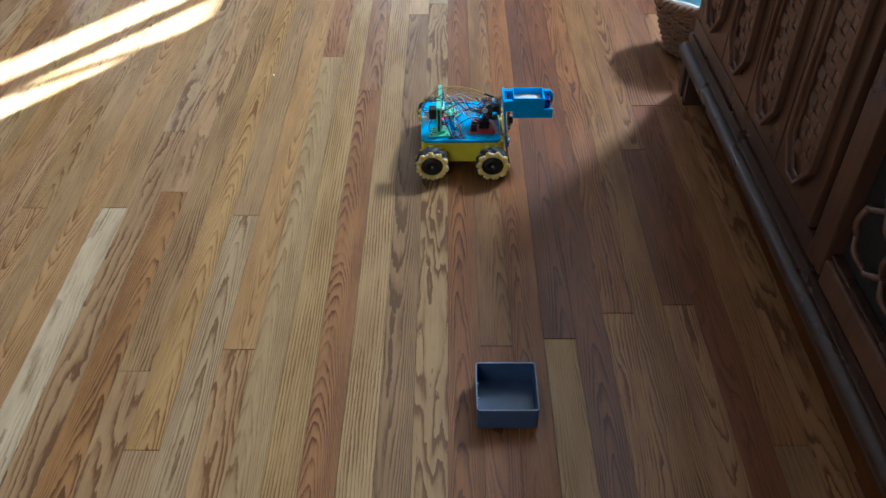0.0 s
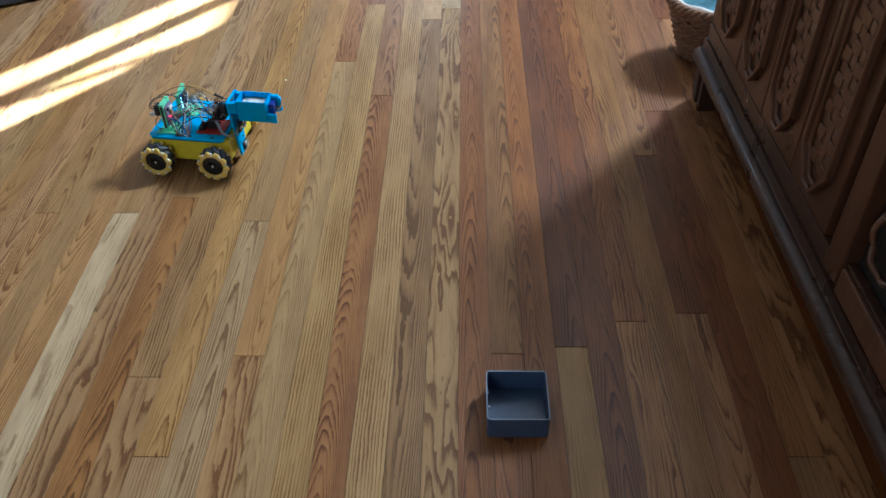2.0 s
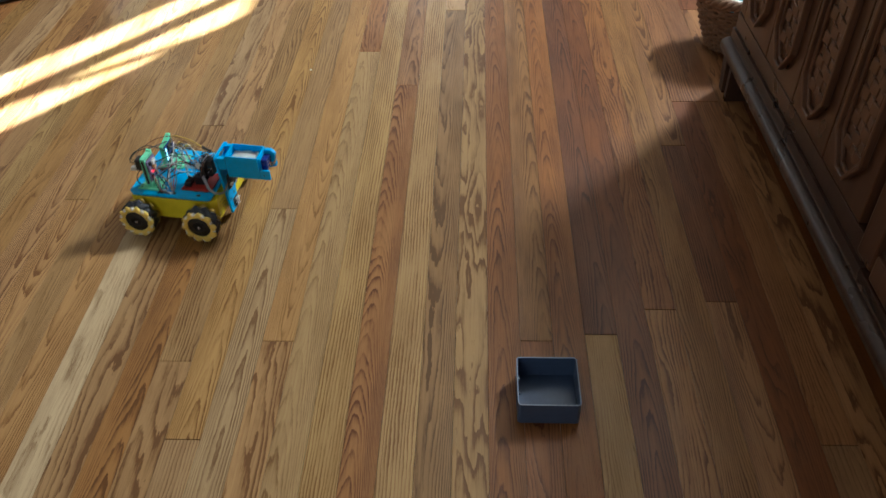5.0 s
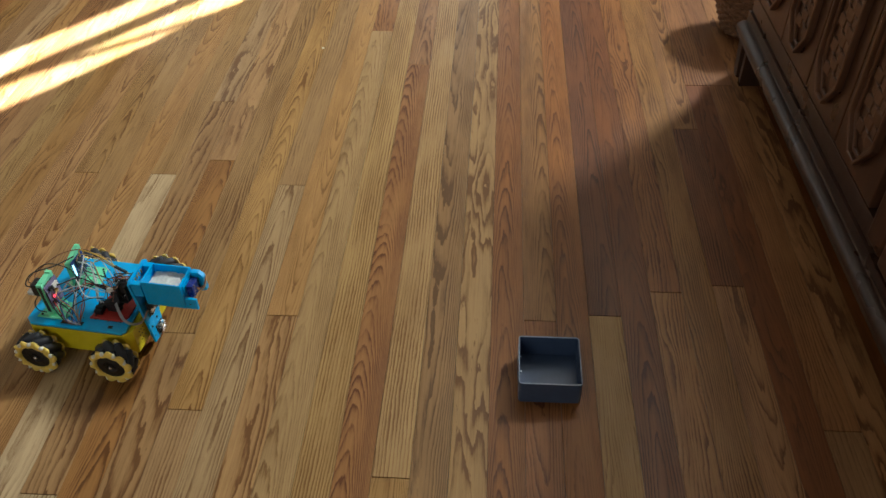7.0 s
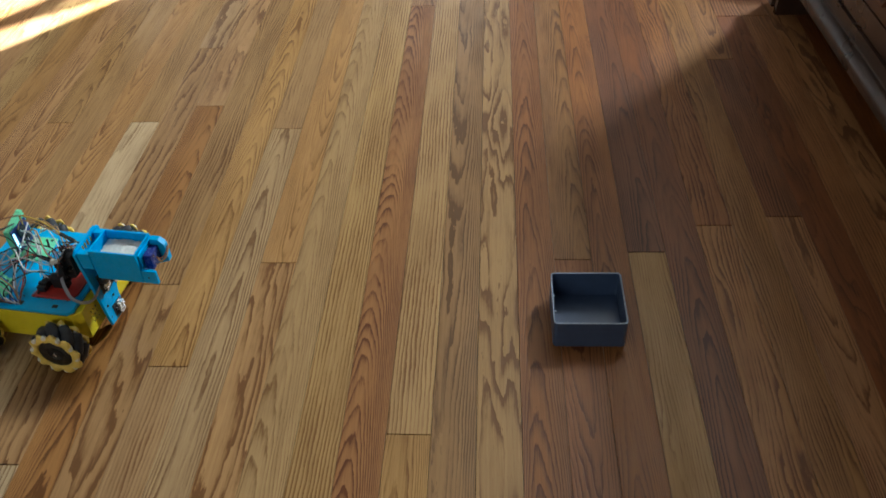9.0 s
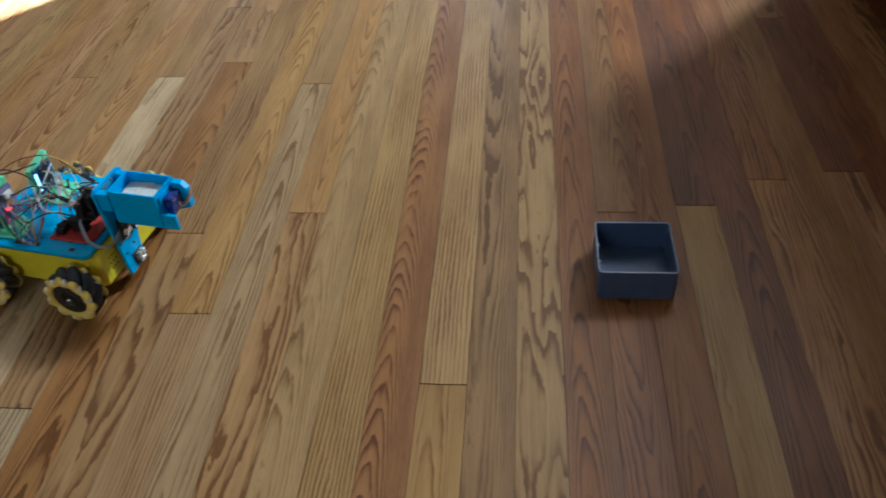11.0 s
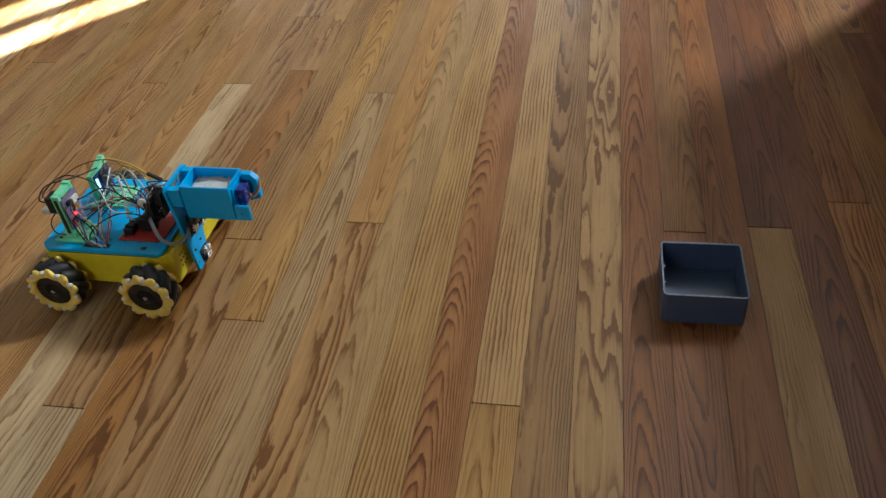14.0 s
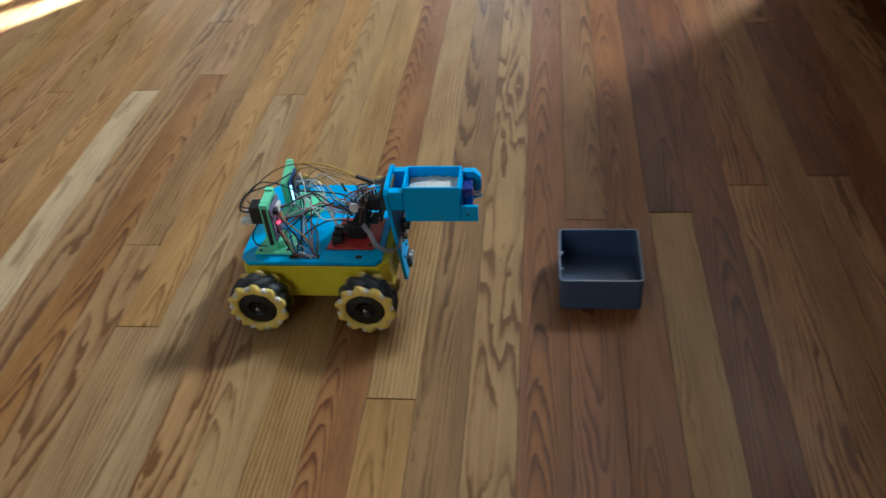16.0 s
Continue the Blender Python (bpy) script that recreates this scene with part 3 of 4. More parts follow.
def wheel_meshes():
    """Flange, hub, roller and roller end of a roller wheel, with its axle along y."""
    count, lobes = 10, []
    for k in range(120):
        a = 2 * math.pi * k / 120
        lobes.append((a, 0.0346 + 0.0035 * math.cos(count * a) - 0.0002 * math.cos(2 * count * a)))
    bm = bmesh.new()
    rows = []
    inner = 0.0236
    for frac, lift in ((0.0, -0.0140), (0.20, -0.0165), (0.62, -0.0167), (0.9, -0.0152), (1.0, -0.0128)):
        row = []
        for a, r in lobes:
            rr = inner + (r - inner) * frac
            row.append(bm.verts.new((rr * math.cos(a), lift + 0.0022 * frac * math.sin(count * a), rr * math.sin(a))))
        rows.append(row)
    back = []
    for a, r in lobes:
        back.append(bm.verts.new((r * 0.985 * math.cos(a), -0.0112, r * 0.985 * math.sin(a))))
    inner_back = [bm.verts.new((inner * math.cos(a), -0.0112, inner * math.sin(a))) for a, r in lobes]
    rows += [back, inner_back]
    for p, q in zip(rows, rows[1:] + rows[:1]):
        for k in range(120):
            bm.faces.new((p[k], p[(k + 1) % 120], q[(k + 1) % 120], q[k]))
    flange = mesh_of(bm, "flange", M_WHEEL, True)
    hub = mesh_of(lathe([(0.0235, -0.0132), (0.0224, -0.0142), (0.0080, -0.0128), (0.0062, -0.0150), (0.0062, 0.0150), (0.0080, 0.0128), (0.0224, 0.0142), (0.0235, 0.0132)], 32, "y"), "hub", M_BLACK, True)
    roller = mesh_of(lathe([(0.0050, -0.0155), (0.0072, -0.0145), (0.0088, -0.0070), (0.0092, 0.0), (0.0088, 0.0070), (0.0072, 0.0145), (0.0050, 0.0155)], 14), "roller", M_RUBBER, True)
    end = mesh_of(lathe([(0.0022, -0.0230), (0.0032, -0.0220), (0.0034, -0.0156)], 10), "roller_end", M_NYLON, True)
    axle = mesh_of(lathe([(0.0014, -0.0170), (0.0030, -0.0160), (0.0030, -0.0150)], 12, "y"), "axle_screw", M_STEEL, True)
    return flange, hub, roller, end, axle


def robot():
    car = thing("robot_car", pose(0, 0, 0), "small yellow and blue printed robot car with loose wires", "robot")
    # body and deck
    body = prism([(-0.090, 0.047), (-0.084, 0.041), (0.080, 0.041), (0.092, 0.051), (0.092, FAR - 0.051), (0.080, FAR - 0.041), (-0.084, FAR - 0.041), (-0.090, FAR - 0.047)], 0.019, 0.0695, bevel=0.002)
    body = part("body", body, M_YELLOW, car, "bright yellow printed tub")
    for k in range(9):
        screw(body, 0.0, 0.0, 0.0, 0.0009).matrix_local = pose(0.0922, 0.066 + 0.006 * (k % 3), 0.036 + 0.009 * (k // 3), 0, 90, 0)
    deck = [(-0.091, 0.049), (-0.081, 0.039), (0.078, 0.039), (0.0845, 0.046), (0.0845, FAR - 0.046), (0.078, FAR - 0.039), (-0.081, FAR - 0.039), (-0.091, FAR - 0.049)]
    part("gasket", prism([(x * 0.99, MID + (y - MID) * 0.985) for x, y in deck], 0.0696, 0.0712), M_BLACK, car, "thin dark seam under the deck")
    deck = part("deck", prism(deck, 0.0713, 0.0765, bevel=0.0012), M_DECK, car, "blue printed deck plate with slots and screw holes")
    for x0, x1, y0, y1 in ((-0.030, -0.014, 0.0455, 0.0535), (-0.008, 0.008, 0.0455, 0.0535), (0.052, 0.060, 0.0465, 0.0525), (-0.060, -0.050, 0.12, 0.127)):
        part("slot", box(x0, x1, y0, y1, 0.0761, 0.0768, bevel=0.0002, segs=1), M_BLACK, deck, "dark slot through the deck")
    for k in range(26):
        x, y = -0.02 + 0.011 * (k % 9), (0.062, 0.148, 0.172)[k // 9] + 0.004 * (k % 2)
        screw(deck, x, y, 0.0764, 0.0011)
    # wheels
    flange, hub, roller, end, axle = wheel_meshes()
    wheels = []
    for x, y, flip, lean in ((BASE, 0.0165, 0, 45), (-BASE, 0.0165, 0, -45), (BASE, FAR - 0.0165, 180, -45), (-BASE, FAR - 0.0165, 180, 45)):
        w = new("wheel", flange)
        w.parent = car
        w.location = (x, y, R_WHEEL)
        w["label"] = "yellow scalloped roller wheel"
        other = new("inner_flange", flange)
        other.parent = w
        other.matrix_local = pose(0, 0, 0, 0, 0, 180)
        h = new("hub", hub)
        h.parent = w
        h["label"] = "black hub disc"
        for side in (0, 180):
            a = new("axle_screw", axle)
            a.parent, a.matrix_local = w, pose(0, 0, 0, 0, 0, side)
        for k in range(10):
            spin = pose(0, 0, 0, 0, 36 * k + (24 if lean > 0 else 12), 0) @ pose(0.0284, 0, 0) @ pose(0, 0, 0, 90 + lean, 0, 0)
            r = new("roller", roller)
            r.parent, r.matrix_local = w, spin
            r["label"] = "dark rubber roller set aslant"
            for turn in (0, 180):
                e = new("roller_end", end)
                e.parent, e.matrix_local = r, pose(0, 0, 0, turn, 0, 0)
        wheels.append((w, x, y))
        part("motor_shaft", box(x - 0.006, x + 0.006, y + 0.016 if y < MID else y - 0.030, y + 0.030 if y < MID else y - 0.016, 0.033, 0.043, bevel=0.001), M_BLACK, car)

    # near green mast with its sensor board
    zd = 0.0767
    foot = prism([(-0.078, 0.052), (-0.030, 0.052), (-0.026, 0.064), (-0.036, 0.090), (-0.070, 0.090)], zd, zd + 0.0035, bevel=0.0008)
    foot = part("mast_foot", foot, M_GREEN, car, "mint green printed foot")
    for x, y in ((-0.071, 0.057), (-0.037, 0.058), (-0.066, 0.083), (-0.040, 0.083)):
        screw(foot, x, y, zd + 0.0035, 0.0021)
    mast = bmesh.new()
    block(mast, -0.060, -0.050, 0.058, 0.064, zd + 0.0036, 0.147, bevel=0.0008)
    block(mast, -0.060, -0.050, 0.087, 0.093, zd + 0.0036, 0.150, bevel=0.0008)
    block(mast, -0.060, -0.050, 0.0642, 0.0868, 0.141, 0.1475, bevel=0.0008)
    block(mast, -0.058, -0.042, 0.062, 0.089, zd + 0.0036, 0.086, bevel=0.0008)
    mast = part("mast", mast, M_GREEN, car, "mint green printed upright holder")
    part("slot", box(-0.0575, -0.0525, 0.0574, 0.0579, 0.088, 0.142), M_BLACK, mast)
    board = part("sensor_board", box(-0.0495, -0.0478, 0.060, 0.093, 0.092, 0.140), M_PCB_V, car, "violet circuit board with a red light")
    for y0, y1, z0, z1, m in ((0.066, 0.072, 0.128, 0.134, M_BLACK), (0.076, 0.088, 0.124, 0.133, M_NYLON), (0.065, 0.071, 0.100, 0.106, M_BLACK), (0.080, 0.086, 0.104, 0.110, M_W_GREY)):
        part("chip", box(-0.0477, -0.0440, y0, y1, z0, z1, bevel=0.0004), m, board)
    knob = part("knob", lathe([(0.0034, 0), (0.0034, 0.004), (0.0026, 0.0055)], 12, "x"), M_BRASS, board, "brass adjusting knob")
    knob.location = (-0.0477, 0.080, 0.118)
    led = part("led", lathe([(0.0017, 0), (0.0017, 0.0018), (0.0007, 0.0028)], 10, "x"), M_LED, board, "lit red light")
    led.location = (-0.0477, 0.072, 0.111)
    led = part("led", lathe([(0.0014, 0), (0.0014, 0.0018), (0.0006, 0.0026)], 10, "x"), M_LED, board, "lit red light")
    led.location = (-0.0477, 0.0765, 0.1095)
    plug = part("plug", box(-0.0765, -0.0605, 0.063, 0.083, 0.115, 0.140, bevel=0.003), M_BLACK, car, "black plug block")
    part("clear_lug", box(-0.0925, -0.0770, 0.068, 0.078, 0.110, 0.117, bevel=0.002), M_CLEAR, car, "frosted clear plastic lug")
    part("clear_lug", box(-0.0885, -0.0770, 0.080, 0.084, 0.112, 0.124, bevel=0.001), M_CLEAR, car, "frosted clear plastic lug")
    for ob in car.children:
        if ob.name.startswith(("mast", "sensor_board", "plug", "clear_lug")):
            ob.location.x += 0.004

    # far green mast with a display board
    foot = bmesh.new()
    prism([(-0.062, 0.128), (-0.012, 0.130), (-0.006, 0.140), (-0.012, 0.178), (-0.056, 0.178)], zd, zd + 0.0035, bevel=0.0008, bm=foot)
    block(foot, -0.036, -0.026, 0.134, 0.170, zd + 0.0036, 0.088, bevel=0.001)
    foot = part("mast_foot", foot, M_GREEN, car, "mint green printed foot with braces")
    for x, y in ((-0.018, 0.137), (-0.017, 0.172), (-0.050, 0.134), (-0.050, 0.172)):
        screw(foot, x, y, zd + 0.0035, 0.0021)
    mast = bmesh.new()
    block(mast, -0.052, -0.044, 0.130, 0.136, zd + 0.0036, 0.128, bevel=0.0008)
    block(mast, -0.052, -0.044, 0.166, 0.172, zd + 0.0036, 0.137, bevel=0.0008)
    prism([(0.136, 0.119), (0.166, 0.127), (0.166, 0.136), (0.136, 0.128)], -0.052, -0.044, "x", bm=mast)
    part("mast", mast, M_GREEN, car, "mint green printed upright holder")
    board = part("display_board", box(-0.0436, -0.0420, 0.133, 0.169, 0.088, 0.126), M_PCB_B, car, "blue circuit board with a lit strip")
    part("display", box(-0.0419, -0.0405, 0.1335, 0.1372, 0.094, 0.121, bevel=0.0003), M_OLED, board, "glowing pale cyan strip")
    for y0, y1, z0, z1, m in ((0.144, 0.160, 0.108, 0.123, M_PCB_K), (0.144, 0.150, 0.094, 0.102, M_STEEL), (0.155, 0.162, 0.095, 0.104, M_BLACK)):
        part("chip", box(-0.0419, -0.0395, y0, y1, z0, z1, bevel=0.0004), m, board)
    for k in range(6):
        part("pin", box(-0.0419, -0.0350, 0.142 + 0.0035 * k, 0.143 + 0.0035 * k, 0.0895, 0.0905), M_STEEL, board)

    # red plate and the dark pan head
    plate = prism([(0.014, 0.062), (0.072, 0.062), (0.078, 0.072), (0.078, 0.122), (0.024, 0.122)], zd, zd + 0.003, bevel=0.0008)
    plate = part("red_plate", plate, M_RED, car, "dark red printed mounting plate")
    for x, y in ((0.022, 0.068), (0.068, 0.068), (0.073, 0.116), (0.031, 0.116)):
        screw(plate, x, y, zd + 0.003, 0.0020)
    zr = zd + 0.0031
    head = bmesh.new()
    block(head, 0.038, 0.060, 0.080, 0.092, zr, zr + 0.019, bevel=0.0012)
    block(head, 0.032, 0.066, 0.080, 0.092, zr + 0.012, zr + 0.0145, bevel=0.0004)
    part("pan_servo", head, M_BLACK, car, "black servo motor")
    head = bmesh.new()
    block(head, 0.056, 0.066, 0.080, 0.083, 0.1005, 0.126, bevel=0.001)
    block(head, 0.056, 0.066, 0.104, 0.107, 0.1005, 0.126, bevel=0.001)
    block(head, 0.046, 0.078, 0.0832, 0.1038, 0.1005, 0.1035, bevel=0.001)
    block(head, 0.082, 0.085, 0.080, 0.112, 0.108, 0.142, bevel=0.001)
    part("pan_bracket", head, M_BLACK, car, "black plastic tilt bracket")
    head = bmesh.new()
    block(head, 0.062, 0.0815, 0.090, 0.1025, 0.116, 0.132, bevel=0.0015)
    block(head, 0.064, 0.067, 0.0846, 0.1032, 0.114, 0.135, bevel=0.0004)
    part("tilt_servo", head, M_BLACK, car, "black tilting servo motor")
    head = bmesh.new()
    for k in range(4):
        block(head, 0.020, 0.0325, 0.070 + 0.0062 * k, 0.0752 + 0.0062 * k, zr, zr + 0.009 + 0.002 * (k % 2), bevel=0.0008)
    tagged(part("connector", head, M_BLACK, car, "row of black connectors"), kind="stuff")
    part("horn", lathe([(0.0062, 0), (0.0062, 0.003), (0.003, 0.0045)], 14, "y"), M_NYLON, car, "white servo horn").location = (0.050, 0.0875, 0.121)
    for k in range(5):
        part("pin_header", box(0.060 + 0.004 * k, 0.0622 + 0.004 * k, 0.097, 0.100, 0.1342, 0.141, bevel=0.0003), M_BLACK, car)

    tangle = random.Random(5)
    colours = (M_W_BLACK, M_W_TAN, M_W_BROWN, M_W_WHITE, M_W_BLACK, M_W_GREY, M_W_RED)
    for k in range(34):
        p = Vector((tangle.uniform(0.030, 0.060), tangle.uniform(0.076, 0.128), tangle.uniform(0.084, 0.108)))
        q = Vector((tangle.uniform(0.062, 0.092), tangle.uniform(0.088, 0.124), tangle.uniform(0.112, 0.143)))
        m = (p + q) / 2 + Vector((tangle.uniform(-0.016, 0.010), tangle.uniform(-0.018, 0.012), tangle.uniform(0.004, 0.018)))
        part("wire", tube([p, p.lerp(m, 0.6) + Vector((0, 0, 0.004)), m, q], 0.0008, 5, 5), colours[k % 7], car, smooth=True)
    for k in range(7):
        x, y, z = tangle.uniform(0.034, 0.090), tangle.uniform(0.080, 0.120), tangle.uniform(0.108, 0.138)
        ob = part("jumper_plug", box(-0.006, 0.006, -0.0014, 0.0014, -0.0014, 0.0014, bevel=0.0003, segs=1), M_BLACK, car)
        ob.matrix_local = pose(x, y, z, tangle.uniform(0, 90), tangle.uniform(-60, 60), tangle.uniform(-60, 60))

    # front bracket, sensors
    br = prism([(0.082, 0.012), (0.116, 0.012), (0.122, 0.050), (0.146, 0.092), (0.146, 0.145), (0.140, 0.149), (0.088, 0.149), (0.082, 0.145)], 0.1012, 0.1060, "x", bevel=0.0008)
    for v in br.verts:                 # the plate leans back
        v.co.x += max(0.05 - v.co.z, -0.12) * 0.085 - 0.004
    br = part("bracket", br, M_BLUE, car, "blue printed front bracket")
    part("bracket_arm", box(0.0945, 0.1117, 0.084, 0.094, 0.121, 0.147, bevel=0.0008), M_BLUE, br)
    part("bracket_arm", box(0.0945, 0.1117, 0.128, 0.138, 0.121, 0.147, bevel=0.0008), M_BLUE, br)
    for y, z in ((0.087, 0.024), (0.089, 0.044), (0.108, 0.048)):
        screw(br, 0, 0, 0, 0.0019).matrix_local = pose(0.1030, y, z, 0, 90, 0)
    def sensor(y0, y1, z0, z1, rows):
        s = part("line_sensor", box(0.1035, 0.1050, y0, y1, z0, z1), M_PCB_K, car, "black sensor board with silver joints")
        rng = random.Random(rows)
        for k in range(rows * 5):
            y, z, q = rng.uniform(y0 + 0.003, y1 - 0.003), rng.uniform(z0 + 0.003, z1 - 0.003), rng.uniform(0.0014, 0.0040)
            part("component", box(0.1051, 0.1051 + q * (0.8 + 0.5 * (k % 3)), y - q, y + q, z - q, z + q, bevel=0.0003, segs=1), (M_STEEL, M_BLACK, M_NYLON, M_STEEL, M_BLACK)[k % 5], s)
    sensor(0.090, 0.132, 0.066, 0.100, 7)
    sensor(0.096, 0.116, 0.016, 0.036, 4)
    part("sensor_can", lathe([(0.0075, 0), (0.0075, 0.007), (0.006, 0.0085)], 18, "x"), M_BLACK, car, "round black sensor can", smooth=True).location = (0.1052, 0.098, 0.090)

    # hopper
    hx0, hx1, hy0, hy1, hz0, hz1 = 0.1118, 0.1790, 0.086, 0.132, 0.103, 0.152
    hop = bmesh.new()
    o, i = rounded(hx0, hx1, hy0, hy1, 0.0008, 2), rounded(hx0 + 0.0024, hx1 - 0.0024, hy0 + 0.0024, hy1 - 0.0024, 0.0006, 2)
    ring_prism(o, i, hz0 + 0.0024, hz1, bm=hop)
    prism(o, hz0, hz0 + 0.0023, bm=hop)
    hop = part("hopper", hop, M_BLUE, car, "open blue printed hopper box")
    pad = bmesh.new()
    cells = [[pad.verts.new((hx0 + 0.004 + (hx1 - hx0 - 0.008) * a / 18, hy0 + 0.004 + (hy1 - hy0 - 0.008) * b / 12, 0.1370 + 0.003 * math.sin(math.pi * a / 18) + 0.003 * noise.noise(Vector((a * 0.6, b * 0.6, 3.0))))) for b in range(13)] for a in range(19)]
    for a in range(18):
        for b in range(12):
            pad.faces.new((cells[a][b], cells[a + 1][b], cells[a + 1][b + 1], cells[a][b + 1]))
    bmesh.ops.solidify(pad, geom=list(pad.faces), thickness=0.008)
    part("filling", pad, M_PAD, hop, "white fleece filling", smooth=True)
    gate = prism([(0.1811, 0.106), (0.2016, 0.113), (0.2016, 0.142), (0.1946, 0.150), (0.1811, 0.150)], 0.122, 0.131, "y", bevel=0.0006)
    gate = part("gate_bracket", gate, M_BLUE, car, "blue printed gate bracket")
    part("gate_tab", box(0.1793, 0.1996, 0.087, 0.0915, 0.102, 0.124, bevel=0.0006), M_BLUE, car, "blue printed lower tab")
    part("gate_plate", box(0.1793, 0.1809, 0.0920, 0.131, 0.104, 0.147), M_BLUE, car)
    part("gate_servo", box(0.1813, 0.1931, 0.098, 0.1215, 0.118, 0.142, bevel=0.0012), M_SERVO, car, "glossy dark blue servo motor")
    for z in (0.122, 0.138):
        screw(gate, 0, 0, 0, 0.0016, M_STEEL).matrix_local = pose(0.1933, 0.104, z, 0, 90, 0)
    screw(gate, 0, 0, 0, 0.0014).matrix_local = pose(0.1876, 0.0878, 0.112, 90, 0, 0)

    # wires
    def wire(mat, *points, r=0.0009):
        part("wire", tube(points, r, 6, 7), mat, car, smooth=True)
    wire(M_W_YEL, (-0.036, 0.154, 0.1260), (-0.028, 0.150, 0.1450), (0.012, 0.138, 0.1490), (0.049, 0.122, 0.1450), r=0.0011)
    wire(M_W_TAN, (-0.038, 0.144, 0.1240), (-0.025, 0.143, 0.1420), (0.012, 0.134, 0.1470), (0.049, 0.120, 0.1435))
    part("jumper_plug", tube([(0.049, 0.122, 0.1445), (0.071, 0.117, 0.1385)], 0.0026, 4, 0), M_BLACK, car, "black jumper plug")
    wire(M_W_TAN, (0.071, 0.117, 0.1385), (0.080, 0.115, 0.1360), (0.088, 0.110, 0.1300), (0.090, 0.104, 0.1300))
    wire(M_W_BLACK, (-0.066, 0.070, 0.1290), (-0.085, 0.070, 0.1320), (-0.078, 0.085, 0.1450), (-0.055, 0.110, 0.1410), (-0.040, 0.144, 0.1340), r=0.0011)
    wire(M_W_BLACK, (-0.066, 0.074, 0.1300), (-0.088, 0.082, 0.1310), (-0.070, 0.110, 0.1430), (-0.040, 0.120, 0.1300), (-0.020, 0.110, 0.1180), (-0.018, 0.094, 0.1000))
    wire(M_W_BROWN, (-0.066, 0.078, 0.1300), (-0.086, 0.100, 0.1290), (-0.060, 0.134, 0.1430), (-0.030, 0.159, 0.1380), (0.000, 0.154, 0.1280))
    wire(M_W_BLACK, (-0.062, 0.066, 0.120), (-0.072, 0.058, 0.105), (-0.070, 0.056, 0.090), (-0.058, 0.058, 0.085))
    wire(M_W_BLACK, (-0.047, 0.066, 0.132), (-0.040, 0.056, 0.125), (-0.030, 0.049, 0.100), (-0.022, 0.049, 0.074))
    wire(M_W_RED, (-0.046, 0.069, 0.103), (-0.036, 0.060, 0.104), (-0.026, 0.052, 0.090), (-0.020, 0.050, 0.074))
    wire(M_W_GREY, (-0.045, 0.082, 0.126), (-0.024, 0.090, 0.126), (-0.014, 0.084, 0.112), (-0.004, 0.062, 0.092), (-0.001, 0.050, 0.074))
    wire(M_W_GREY, (-0.033, 0.156, 0.096), (-0.010, 0.140, 0.104), (0.000, 0.100, 0.100), (-0.003, 0.064, 0.092), (0.003, 0.050, 0.074))
    wire(M_W_WHITE, (-0.030, 0.160, 0.097), (-0.018, 0.146, 0.112), (0.004, 0.120, 0.112), (0.020, 0.092, 0.104), (0.030, 0.082, 0.096))
    wire(M_W_WHITE, (-0.030, 0.164, 0.097), (-0.016, 0.148, 0.118), (0.008, 0.118, 0.110), (0.024, 0.088, 0.101), (0.033, 0.084, 0.095))
    wire(M_W_WHITE, (-0.029, 0.168, 0.097), (-0.006, 0.158, 0.122), (0.022, 0.136, 0.122), (0.046, 0.112, 0.124))
    wire(M_W_TAN, (-0.028, 0.170, 0.098), (0.004, 0.166, 0.116), (0.030, 0.142, 0.132), (0.056, 0.112, 0.134))
    wire(M_W_BLACK, (0.044, 0.084, 0.104), (0.020, 0.078, 0.110), (-0.006, 0.066, 0.102), (-0.018, 0.052, 0.090), (-0.016, 0.050, 0.074))
    wire(M_W_BLACK, (0.046, 0.092, 0.106), (0.024, 0.102, 0.118), (0.002, 0.096, 0.112), (-0.016, 0.084, 0.098))
    wire(M_W_RED, (0.050, 0.096, 0.110), (0.030, 0.118, 0.112), (0.010, 0.128, 0.098), (0.014, 0.120, 0.086))
    wire(M_W_BLUE, (0.000, 0.052, 0.074), (-0.006, 0.048, 0.086), (0.000, 0.044, 0.083), (0.004, 0.047, 0.074))
    wire(M_W_WHITE, (-0.020, 0.052, 0.074), (-0.014, 0.046, 0.087), (-0.006, 0.044, 0.084), (0.001, 0.047, 0.074))
    wire(M_W_BROWN, (-0.024, 0.052, 0.074), (-0.020, 0.044, 0.086), (-0.012, 0.043, 0.082), (-0.006, 0.047, 0.074))
    wire(M_W_GREY, (-0.018, 0.048, 0.074), (-0.010, 0.043, 0.085), (0.002, 0.044, 0.082), (0.006, 0.048, 0.074))
    wire(M_W_WHITE, (-0.028, 0.152, 0.092), (-0.004, 0.132, 0.108), (0.012, 0.104, 0.106), (0.026, 0.080, 0.100))
    wire(M_W_BLACK, (-0.030, 0.146, 0.118), (-0.010, 0.120, 0.122), (0.012, 0.108, 0.110), (0.040, 0.104, 0.112))
    wire(M_W_BLUE, (-0.046, 0.078, 0.100), (-0.026, 0.072, 0.096), (-0.010, 0.060, 0.090), (0.004, 0.049, 0.074))
    wire(M_W_WHITE, (-0.046, 0.074, 0.096), (-0.030, 0.064, 0.088), (-0.012, 0.056, 0.086), (-0.004, 0.049, 0.074))
    wire(M_W_BROWN, (-0.044, 0.088, 0.104), (-0.020, 0.096, 0.102), (0.000, 0.080, 0.094), (0.006, 0.056, 0.088), (0.002, 0.048, 0.074))
